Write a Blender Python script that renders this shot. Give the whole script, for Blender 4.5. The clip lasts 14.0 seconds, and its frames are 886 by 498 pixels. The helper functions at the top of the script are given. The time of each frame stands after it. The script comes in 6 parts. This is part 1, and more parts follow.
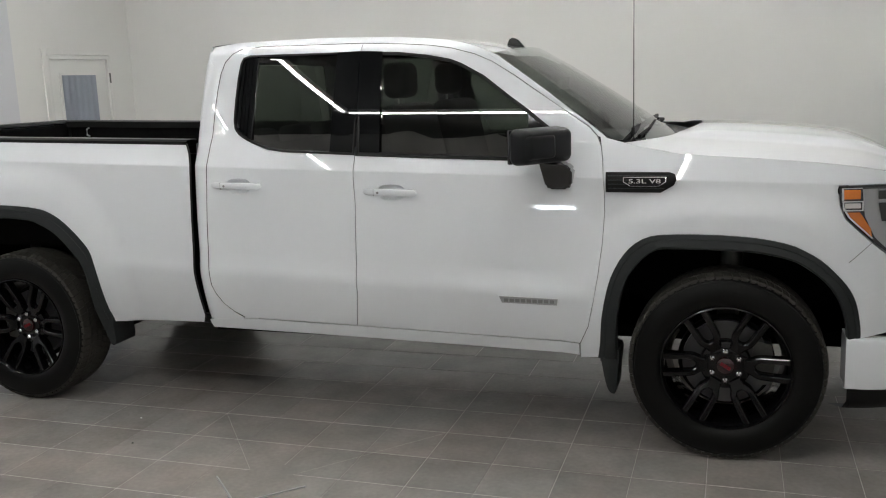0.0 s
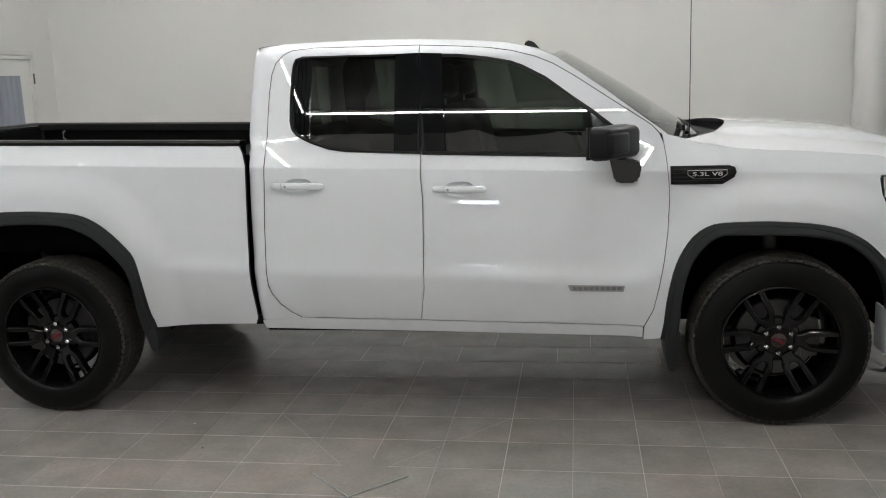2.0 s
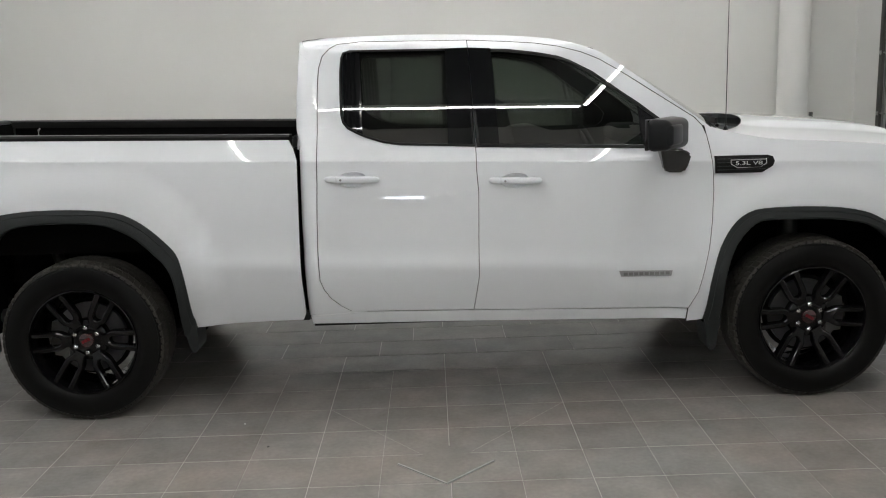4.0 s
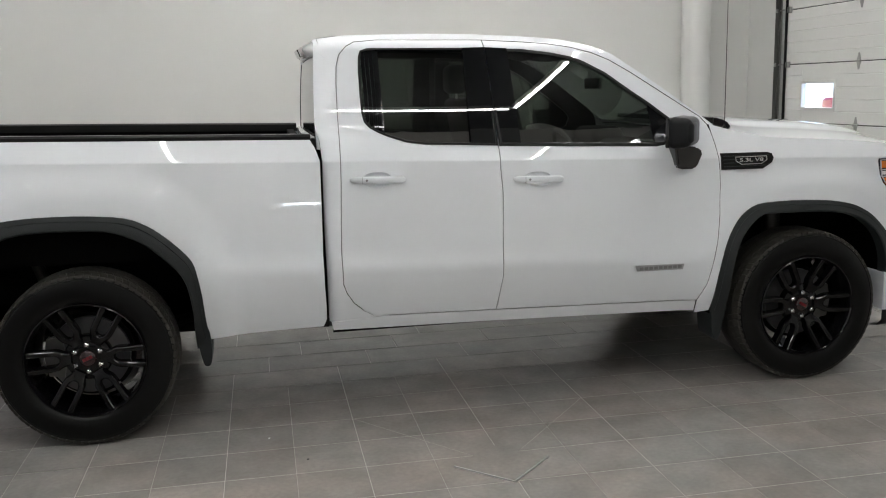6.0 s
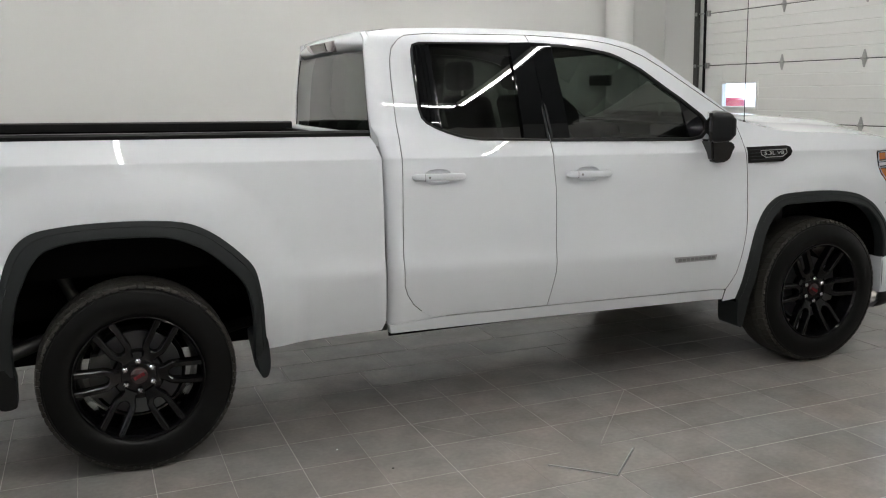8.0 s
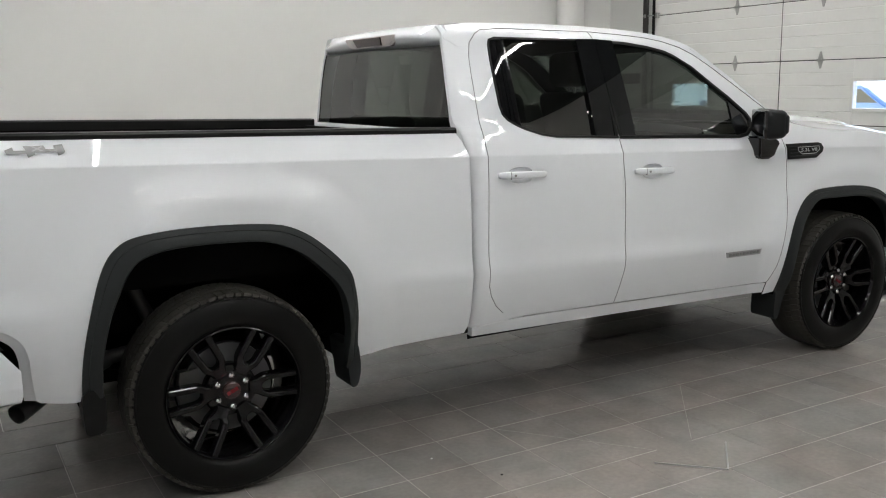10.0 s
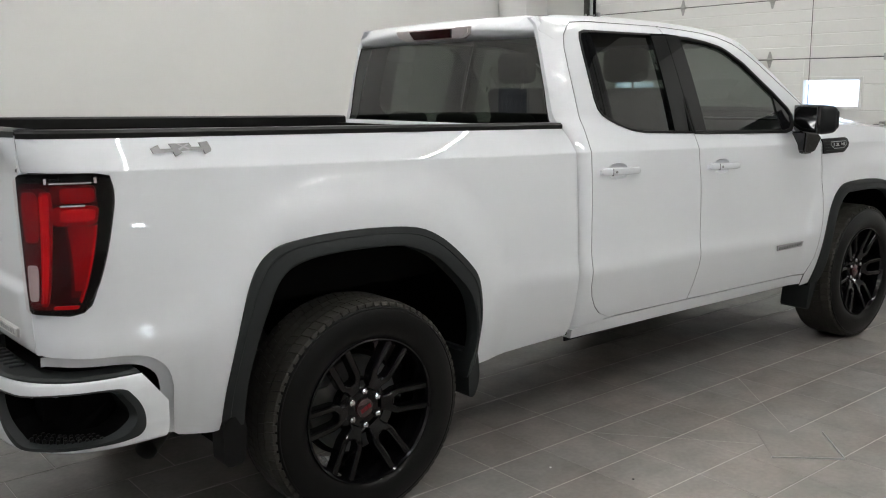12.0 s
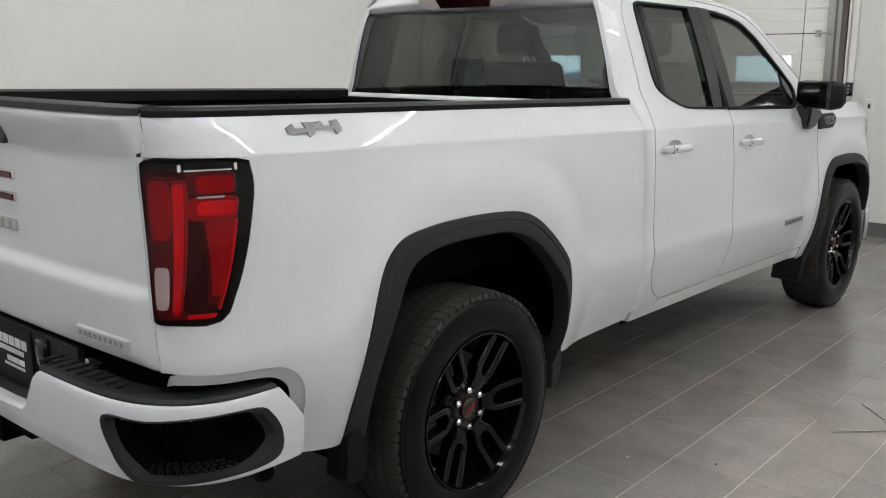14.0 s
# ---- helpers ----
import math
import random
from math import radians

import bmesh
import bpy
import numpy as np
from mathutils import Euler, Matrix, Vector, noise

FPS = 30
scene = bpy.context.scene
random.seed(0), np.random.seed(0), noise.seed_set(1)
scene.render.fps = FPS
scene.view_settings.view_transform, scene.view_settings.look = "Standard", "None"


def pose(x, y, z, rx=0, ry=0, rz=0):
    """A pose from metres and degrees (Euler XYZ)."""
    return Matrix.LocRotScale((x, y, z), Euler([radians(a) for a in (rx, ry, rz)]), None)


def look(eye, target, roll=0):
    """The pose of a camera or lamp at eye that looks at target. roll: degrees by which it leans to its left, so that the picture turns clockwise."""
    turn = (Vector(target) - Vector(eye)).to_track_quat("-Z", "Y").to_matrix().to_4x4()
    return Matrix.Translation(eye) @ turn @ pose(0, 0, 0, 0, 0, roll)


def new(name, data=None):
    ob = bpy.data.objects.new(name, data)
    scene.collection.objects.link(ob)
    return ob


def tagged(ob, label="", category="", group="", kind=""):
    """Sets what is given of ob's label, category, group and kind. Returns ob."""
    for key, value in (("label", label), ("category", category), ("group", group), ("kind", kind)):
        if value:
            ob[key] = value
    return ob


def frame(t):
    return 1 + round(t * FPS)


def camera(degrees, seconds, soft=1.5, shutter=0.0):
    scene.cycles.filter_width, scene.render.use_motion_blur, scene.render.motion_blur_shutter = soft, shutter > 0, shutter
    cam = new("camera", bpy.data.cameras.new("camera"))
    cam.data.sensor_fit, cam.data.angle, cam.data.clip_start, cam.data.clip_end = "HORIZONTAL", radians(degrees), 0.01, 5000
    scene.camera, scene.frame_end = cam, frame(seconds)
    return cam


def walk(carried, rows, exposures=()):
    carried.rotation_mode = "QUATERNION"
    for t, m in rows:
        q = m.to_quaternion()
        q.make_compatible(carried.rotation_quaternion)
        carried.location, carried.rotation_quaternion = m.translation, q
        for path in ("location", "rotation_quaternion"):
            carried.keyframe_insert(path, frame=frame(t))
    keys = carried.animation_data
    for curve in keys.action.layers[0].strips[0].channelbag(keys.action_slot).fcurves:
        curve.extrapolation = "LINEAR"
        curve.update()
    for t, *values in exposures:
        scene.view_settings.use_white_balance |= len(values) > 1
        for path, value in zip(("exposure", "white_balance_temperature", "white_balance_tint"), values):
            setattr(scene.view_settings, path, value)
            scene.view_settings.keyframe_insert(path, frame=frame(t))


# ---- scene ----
cam = camera(52.1, 14.0, soft=1.1)
PATH = [
    (0, (3.765, -4.923, 1.69), (3.156, -3.054, 1.323), -2.1),
    (0.5, (3.518, -5.054, 1.701), (2.991, -3.16, 1.333), -2.1),
    (1, (3.263, -5.206, 1.725), (2.822, -3.291, 1.353), -2.0),
    (1.5, (3.039, -5.264, 1.712), (2.665, -3.336, 1.337), -2.2),
    (2, (2.796, -5.321, 1.728), (2.501, -3.379, 1.351), -2.1),
    (2.5, (2.52, -5.439, 1.738), (2.318, -3.485, 1.362), -1.8),
    (3, (2.31, -5.527, 1.694), (2.181, -3.563, 1.335), -1.8),
    (3.5, (2.055, -5.505, 1.711), (1.997, -3.541, 1.334), -1.8),
    (6, (0.87, -5.347, 1.637), (1.248, -3.414, 1.289), -1.4),
    (6.5, (0.574, -5.292, 1.653), (1.053, -3.382, 1.303), -1.3),
    (7, (0.334, -5.232, 1.637), (0.899, -3.345, 1.29), -1.4),
    (7.5, (0.098, -5.095, 1.63), (0.74, -3.235, 1.277), -1.3),
    (8, (-0.131, -4.966, 1.623), (0.583, -3.13, 1.273), -1.3),
    (10.3, (-1.155, -4.293, 1.622), (-0.125, -2.615, 1.269), -0.9),
    (10.5, (-1.269, -4.197, 1.616), (-0.201, -2.543, 1.265), -0.9),
    (11, (-1.461, -4.083, 1.623), (-0.344, -2.463, 1.27), -0.9),
    (11.5, (-1.636, -3.869, 1.597), (-0.453, -2.296, 1.246), -0.9),
    (12, (-1.813, -3.636, 1.607), (-0.568, -2.113, 1.249), -0.7),
    (12.5, (-2.001, -3.417, 1.608), (-0.693, -1.949, 1.244), -0.6),
    (13, (-2.146, -3.233, 1.614), (-0.778, -1.823, 1.241), -0.4),
    (13.5, (-2.226, -3.022, 1.606), (-0.799, -1.677, 1.213), -0.2),
    (14, (-2.284, -2.81, 1.614), (-0.807, -1.528, 1.194), -0.0),
]

walk(cam, [(t, look(eye, target, roll)) for t, eye, target, roll in PATH], [(0, 2.5), (8, 2.52), (10.5, 2.58), (14, 2.63)])

# ---- world: bright overcast daylight outside the overhead door ----
world = bpy.data.worlds.new("daylight")
scene.world = world
world.use_nodes = True
wn = world.node_tree.nodes
sky = wn.new("ShaderNodeTexSky")
sky.sky_type, sky.sun_disc, sky.sun_elevation, sky.sun_rotation = "NISHITA", False, radians(35), radians(120)
sky.dust_density, sky.ozone_density = 0.0, 5.0
world.node_tree.links.new(sky.outputs[0], wn["Background"].inputs[0])
wn["Background"].inputs[1].default_value = 0.10
sun_data = bpy.data.lights.new("sun", "SUN")
sun_data.energy, sun_data.angle, sun_data.color = 1.2, radians(1.0), (1, 0.97, 0.93)
sun = new("sun", sun_data)
sun.matrix_world = look((30, 10, 30), (10, 2, 0))
LAMP = 16.8   # radiance of the ceiling strips


# ---- materials ----
def material(name, color=(0.5, 0.5, 0.5), rough=0.5, metal=0.0, coat=0.0, spec=0.5, grain=0.0, scale=40.0, bump=0.0,
             stain=0.0, stain_scale=2.0, emit=0.0, vary=0.0):
    m = bpy.data.materials.new(name)
    m.use_nodes = True
    nt = m.node_tree
    b = nt.nodes["Principled BSDF"]
    b.inputs["Base Color"].default_value = (*color, 1)
    b.inputs["Roughness"].default_value = rough
    b.inputs["Metallic"].default_value = metal
    b.inputs["Coat Weight"].default_value = coat
    b.inputs["Coat Roughness"].default_value = 0.015
    b.inputs["Specular IOR Level"].default_value = spec
    if emit:
        b.inputs["Emission Color"].default_value = (*color, 1)
        b.inputs["Emission Strength"].default_value = emit
    if grain or bump or stain or vary:
        tc = nt.nodes.new("ShaderNodeNewGeometry")
        fine = nt.nodes.new("ShaderNodeTexNoise")
        fine.inputs["Scale"].default_value, fine.inputs["Detail"].default_value = scale, 6
        nt.links.new(tc.outputs["Position"], fine.inputs["Vector"])
        if grain or stain or vary:
            big = nt.nodes.new("ShaderNodeTexNoise")
            big.inputs["Scale"].default_value, big.inputs["Detail"].default_value = stain_scale, 4
            nt.links.new(tc.outputs["Position"], big.inputs["Vector"])
            total = nt.nodes.new("ShaderNodeMath"); total.operation = "MULTIPLY_ADD"
            nt.links.new(fine.outputs["Fac"], total.inputs[0])
            total.inputs[1].default_value = 2 * grain
            total.inputs[2].default_value = 1 - grain - stain - vary
            second = nt.nodes.new("ShaderNodeMath"); second.operation = "MULTIPLY_ADD"
            nt.links.new(big.outputs["Fac"], second.inputs[0])
            second.inputs[1].default_value = 2 * stain
            nt.links.new(total.outputs[0], second.inputs[2])
            info = nt.nodes.new("ShaderNodeObjectInfo")
            third = nt.nodes.new("ShaderNodeMath"); third.operation = "MULTIPLY_ADD"
            nt.links.new(info.outputs["Random"], third.inputs[0])
            third.inputs[1].default_value = 2 * vary
            nt.links.new(second.outputs[0], third.inputs[2])
            mix = nt.nodes.new("ShaderNodeVectorMath"); mix.operation = "SCALE"
            mix.inputs[0].default_value = color
            nt.links.new(third.outputs[0], mix.inputs["Scale"])
            nt.links.new(mix.outputs[0], b.inputs["Base Color"])
        if bump:
            bp = nt.nodes.new("ShaderNodeBump")
            bp.inputs["Strength"].default_value, bp.inputs["Distance"].default_value = bump, 0.002
            nt.links.new(fine.outputs["Fac"], bp.inputs["Height"])
            nt.links.new(bp.outputs[0], b.inputs["Normal"])
    return m


def tinted_glass(name, tint, rough=0.0, base=0.11):
    """Thin dark glass: clear tint with a gloss that grows at grazing angles."""
    m = bpy.data.materials.new(name)
    m.use_nodes = True
    nt = m.node_tree
    out = nt.nodes["Material Output"]
    clear, gloss, mix, facing, power, level = (nt.nodes.new(n) for n in ("ShaderNodeBsdfTransparent", "ShaderNodeBsdfGlossy", "ShaderNodeMixShader", "ShaderNodeLayerWeight", "ShaderNodeMath", "ShaderNodeMath"))
    clear.inputs[0].default_value = (*tint, 1)
    gloss.inputs["Color"].default_value, gloss.inputs["Roughness"].default_value = (1, 1, 1, 1), rough
    facing.inputs[0].default_value = 0.5
    power.operation, power.inputs[1].default_value = "POWER", 5.0
    level.operation, level.inputs[1].default_value, level.inputs[2].default_value = "MULTIPLY_ADD", 1 - base, base
    nt.links.new(facing.outputs["Facing"], power.inputs[0])
    nt.links.new(power.outputs[0], level.inputs[0])
    nt.links.new(level.outputs[0], mix.inputs[0])
    nt.links.new(clear.outputs[0], mix.inputs[1])
    nt.links.new(gloss.outputs[0], mix.inputs[2])
    nt.links.new(mix.outputs[0], out.inputs[0])
    return m


def tile_material():
    """Grey porcelain with brownish clouds, a faint grain and a gloss that varies with wear."""
    m = bpy.data.materials.new("grey_porcelain_tile")
    m.use_nodes = True
    nt = m.node_tree
    b = nt.nodes["Principled BSDF"]
    b.inputs["Specular IOR Level"].default_value = 0.6
    geo, info = nt.nodes.new("ShaderNodeNewGeometry"), nt.nodes.new("ShaderNodeObjectInfo")

    def noise(scale, detail, lo, hi):
        t, r = nt.nodes.new("ShaderNodeTexNoise"), nt.nodes.new("ShaderNodeMapRange")
        t.inputs["Scale"].default_value, t.inputs["Detail"].default_value = scale, detail
        nt.links.new(geo.outputs["Position"], t.inputs["Vector"])
        r.inputs["From Min"].default_value, r.inputs["From Max"].default_value = 0.3, 0.7
        r.inputs["To Min"].default_value, r.inputs["To Max"].default_value = lo, hi
        nt.links.new(t.outputs["Fac"], r.inputs["Value"])
        return r.outputs["Result"], t.outputs["Fac"]
    cloud, _ = noise(1.5, 5, 0.0, 1.0)
    smear, _ = noise(5.0, 6, 0.86, 1.12)
    grain, fine = noise(45.0, 6, 0.93, 1.07)
    worn, _ = noise(2.6, 5, 0.19, 0.26)
    mix = nt.nodes.new("ShaderNodeMix")
    mix.data_type = "RGBA"
    nt.links.new(cloud, mix.inputs["Factor"])
    mix.inputs["A"].default_value, mix.inputs["B"].default_value = (0.236, 0.234, 0.222, 1), (0.266, 0.235, 0.212, 1)
    level = nt.nodes.new("ShaderNodeMapRange")
    level.inputs["To Min"].default_value, level.inputs["To Max"].default_value = 0.93, 1.07
    nt.links.new(info.outputs["Random"], level.inputs["Value"])
    last = mix.outputs["Result"]
    for k in (smear, grain, level.outputs["Result"]):
        sc = nt.nodes.new("ShaderNodeVectorMath")
        sc.operation = "SCALE"
        nt.links.new(last, sc.inputs[0])
        nt.links.new(k, sc.inputs["Scale"])
        last = sc.outputs[0]
    nt.links.new(last, b.inputs["Base Color"])
    nt.links.new(worn, b.inputs["Roughness"])
    bp = nt.nodes.new("ShaderNodeBump")
    bp.inputs["Strength"].default_value, bp.inputs["Distance"].default_value = 0.10, 0.002
    nt.links.new(fine, bp.inputs["Height"])
    nt.links.new(bp.outputs[0], b.inputs["Normal"])
    return m


PAINT = material("white_car_paint", (0.700, 0.720, 0.748), 0.5, coat=1.0, spec=0.15, grain=0.01, scale=600, stain=0.01)
TRIM = material("black_textured_plastic", (0.017, 0.020, 0.0205), 0.5, spec=0.3, grain=0.1, scale=500, bump=0.25, stain=0.06, stain_scale=6)
GLOSSBLACK = material("gloss_black", (0.006, 0.006, 0.007), 0.12, coat=0.6, stain=0.05)
GLASSBLACK = material("gloss_black_cover", (0.006, 0.0065, 0.007), 0.02, spec=0.5, grain=0.02)
LAMPBLACK = material("black_lamp_housing", (0.0025, 0.002, 0.002), 0.3, spec=0.03, grain=0.05, scale=200)
SATINTRIM = material("satin_black_trim", (0.007, 0.007, 0.007), 0.45, spec=0.16, grain=0.05, scale=200)
RIMBLACK = material("gloss_black_alloy", (0.0028, 0.0028, 0.0032), 0.09, spec=0.32, grain=0.05, scale=90)
RUBBER = material("tyre_rubber", (0.0015, 0.0015, 0.0014), 0.31, spec=0.21, grain=0.2, scale=120, bump=0.25, stain=0.15, stain_scale=9)
TREAD = material("tread_rubber", (0.038, 0.036, 0.031), 0.65, spec=0.2, grain=0.25, scale=120, bump=0.4, stain=0.2, stain_scale=9)
# Grey of the door edges stands for the shade in the gaps.
EDGESHADE = material("shaded_door_edge", (0.30, 0.31, 0.32), 0.5, spec=0.2, grain=0.05, scale=200)
SEAL = material("black_rubber_seal", (0.007, 0.007, 0.007), 0.55, spec=0.2, grain=0.1, scale=200)
LINER = material("black_underbody", (0.004, 0.004, 0.004), 0.85, spec=0.06, grain=0.2, scale=60, bump=0.3)
CHROME = material("chrome", (0.75, 0.75, 0.76), 0.12, 1.0, stain=0.04)
STEEL = material("galvanized_steel", (0.42, 0.42, 0.41), 0.38, 1.0, grain=0.12, scale=80, stain=0.1)
DARKSTEEL = material("dark_track_steel", (0.10, 0.10, 0.095), 0.45, 0.8, grain=0.15, scale=60, stain=0.12)
DISC = material("brake_disc_iron", (0.09, 0.09, 0.092), 0.40, 0.7, grain=0.1, scale=80)
INTERIOR = material("dark_interior_cloth", (0.022, 0.022, 0.023), 0.9, grain=0.15, scale=300, bump=0.3)
HEADLINER = material("light_grey_headliner", (0.30, 0.30, 0.29), 0.95, grain=0.06, scale=300)
RED = material("red_lens", (0.25, 0.002, 0.004), 0.3, coat=0.0, spec=0.03, grain=0.10, scale=250, stain=0.35, stain_scale=14)
BRIGHTRED = material("bright_red_lens", (0.55, 0.003, 0.006), 0.3, coat=0.0, spec=0.03, grain=0.10, scale=300, stain=0.30, stain_scale=18)
DARKRED = material("smoked_dark_red_lens", (0.075, 0.003, 0.004), 0.3, coat=0.0, spec=0.03, grain=0.1, scale=200, stain=0.45, stain_scale=16)
DEEPRED = material("deep_red_lens", (0.024, 0.001, 0.0015), 0.3, coat=0.0, spec=0.03, grain=0.06, scale=200, stain=0.6, stain_scale=12)
CLEARLENS = material("clear_reverse_lens", (0.62, 0.58, 0.58), 0.18, coat=1.0, grain=0.08, scale=300)
REVERSE = material("reverse_lens", (0.46, 0.37, 0.37), 0.22, spec=0.2, grain=0.1, scale=200)
AMBER = material("amber_reflector", (0.62, 0.16, 0.015), 0.2, coat=1.0, grain=0.15, scale=250)
BADGERED = material("red_badge", (0.10, 0.008, 0.012), 0.25, stain=0.05)
SATIN = material("satin_dark_paint", (0.009, 0.0095, 0.0105), 0.36, spec=0.22, stain=0.05)
SILVER = material("brushed_silver_badge", (0.34, 0.34, 0.35), 0.35, 0.4, grain=0.1, scale=400)
GREYBADGE = material("grey_badge", (0.22, 0.22, 0.225), 0.35, 0.6, grain=0.08, scale=300)
PLATEWHITE = material("white_print", (0.75, 0.75, 0.75), 0.5)
WALL = material("white_wall_paint", (0.67, 0.67, 0.652), 0.6, grain=0.012, scale=60, bump=0.08, stain=0.03, stain_scale=0.8)
GREYWALL = material("blue_grey_wall_paint", (0.58, 0.59, 0.615), 0.6, grain=0.015, scale=60, stain=0.03, stain_scale=0.9)
DOORPAINT = material("white_gloss_door_paint", (0.70, 0.70, 0.68), 0.35, grain=0.015, scale=50, bump=0.06, stain=0.02)
PANELPAINT = material("white_garage_panel", (0.74, 0.74, 0.72), 0.42, grain=0.03, scale=30, bump=0.15, stain=0.03, stain_scale=1.5)
DARKCEIL = material("black_ceiling_paint", (0.06, 0.06, 0.06), 0.85, grain=0.05, scale=50)
CEIL = material("light_grey_ceiling_paint", (0.70, 0.70, 0.68), 0.8, grain=0.02, scale=60)
BASE = material("dark_grey_baseboard", (0.12, 0.12, 0.12), 0.45, stain=0.08)
BROWN = material("brown_weather_seal", (0.10, 0.085, 0.08), 0.7, grain=0.1, scale=80)
BLIND = material("blue_grey_blind", (0.28, 0.31, 0.36), 0.7, grain=0.05, scale=90, stain=0.05, vary=0.16)
TILE = tile_material()
GROUT = material("light_grey_grout", (0.38, 0.355, 0.325), 0.85, grain=0.15, scale=60, stain=0.12)
LED = material("led_diffuser", (1.0, 0.988, 0.965), 0.5, emit=LAMP)
WINGLOW = material("added_window_glow", (0.86, 0.93, 1.0), 1.0, emit=9.0)
YARDGLOW = material("glowing_yard_backdrop", (0.84, 0.92, 1.0), 1.0, emit=0.55)
SNOW = material("pale_concrete_yard", (0.60, 0.63, 0.68), 0.9, grain=0.05, scale=4, stain=0.06)
YARDBLUE = material("pale_blue_car_paint", (0.20, 0.36, 0.62), 0.3, coat=1.0, stain=0.03)
CARRED = material("red_car_paint", (0.5, 0.01, 0.04), 0.3, coat=1.0, stain=0.03)
GLASS_SIDE = tinted_glass("tinted_side_glass", (0.25, 0.285, 0.25), base=0.145)
GLASS_REAR = tinted_glass("privacy_rear_glass", (0.225, 0.255, 0.225), base=0.145)
GLASS_CLEAR = tinted_glass("windshield_glass", (0.42, 0.46, 0.44))
GLASS_BACK = tinted_glass("rear_window_glass", (0.28, 0.31, 0.275))
LENSCOVER = tinted_glass("clear_lens_cover", (0.97, 0.93, 0.93), base=0.02)
PANE = tinted_glass("clear_pane", (0.9, 0.92, 0.93))


# ---- mesh helpers ----
def part(name, bm, mat, parent=None, label="", smooth=None, loop_normals=None):
    me = bpy.data.meshes.new(name)
    if smooth is not None:
        for f in bm.faces:
            f.smooth = True
    bm.normal_update()
    bm.to_mesh(me)
    bm.free()
    me.materials.append(mat)
    if smooth is not None and loop_normals is None and smooth < 180:
        me.set_sharp_from_angle(angle=radians(smooth))
    if loop_normals is not None:
        me.normals_split_custom_set(loop_normals)
    ob = new(name, me)
    if parent is not None:
        ob.parent = parent
    if label:
        ob["label"] = label
    return ob


def empty(name, label, category, at=(0, 0, 0), **kw):
    ob = new(name)
    ob.location = at
    return tagged(ob, label, category, **kw)


def box(bm, lo, hi, bevel=0.0, segs=2):
    c, d = [(a + b) / 2 for a, b in zip(lo, hi)], [abs(b - a) for a, b in zip(lo, hi)]
    r = bmesh.ops.create_cube(bm, size=1.0, matrix=Matrix.Translation(c) @ Matrix.Diagonal((*d, 1)))
    if bevel:
        edges = list({e for v in r["verts"] for e in v.link_edges})
        bmesh.ops.bevel(bm, geom=edges, offset=bevel, segments=segs, affect="EDGES", profile=0.5)
    return bm


def boxes(*specs, bevel=0.0, segs=2):
    bm = bmesh.new()
    for lo, hi in specs:
        box(bm, lo, hi, bevel, segs)
    return bm


def smooth_line(pts, n=6, closed=False):
    """A curve through the points (Catmull-Rom)."""
    P = [Vector(p) for p in pts]
    out, m = [], len(P)
    for i in range(m if closed else m - 1):
        g = (lambda k: P[k % m]) if closed else (lambda k: P[min(max(k, 0), m - 1)])
        a, b, c, d = g(i - 1), g(i), g(i + 1), g(i + 2)
        for k in range(n):
            t = k / n
            out.append(0.5 * ((2 * b) + (c - a) * t + (2 * a - 5 * b + 4 * c - d) * t * t + (3 * b - a - 3 * c + d) * t ** 3))
    if not closed:
        out.append(P[-1])
    return [tuple(v) for v in out]


def interp(x, xs, ys):
    return float(np.interp(x, xs, ys))


def soft(x, xs, ys):
    """Smooth curve through a table (Hermite with limited slopes)."""
    n = len(xs)
    if x <= xs[0]:
        return ys[0]
    if x >= xs[-1]:
        return ys[-1]
    i = max(k for k in range(n - 1) if xs[k] <= x)
    sec = [(ys[k + 1] - ys[k]) / (xs[k + 1] - xs[k]) for k in range(n - 1)]

    def slope(k):
        if k == 0 or k == n - 1:
            return sec[0] if k == 0 else sec[-1]
        a, b = sec[k - 1], sec[k]
        return 0.0 if a * b <= 0 else 2 * a * b / (a + b)
    h = xs[i + 1] - xs[i]
    t = (x - xs[i]) / h
    return ((2 * t ** 3 - 3 * t * t + 1) * ys[i] + (t ** 3 - 2 * t * t + t) * h * slope(i)
            + (-2 * t ** 3 + 3 * t * t) * ys[i + 1] + (t ** 3 - t * t) * h * slope(i + 1))


def inset(loop, d):
    """The closed outline moved inward by d (outward if negative)."""
    area = sum(a[0] * b[1] - b[0] * a[1] for a, b in zip(loop, loop[1:] + loop[:1]))
    s = 1 if area > 0 else -1
    out = []
    for k, p in enumerate(loop):
        a, b = Vector(loop[k - 1]), Vector(loop[(k + 1) % len(loop)])
        p = Vector(p)
        u, v = (p - a), (b - p)
        u, v = (u.normalized() if u.length > 1e-9 else v.normalized()), (v.normalized() if v.length > 1e-9 else u.normalized())
        n = Vector((-u.y - v.y, u.x + v.x))
        n = n / max(n.length, 1e-6)
        c = max(0.5, n.dot(Vector((-u.y, u.x))))
        out.append(tuple(p + n * (s * d / c)))
    return out


def clean(loop, eps=0.002):
    out = []
    for p in loop:
        if not out or (Vector(p) - Vector(out[-1])).length > eps:
            out.append(tuple(p))
    if (Vector(out[0]) - Vector(out[-1])).length <= eps:
        out.pop()
    return out


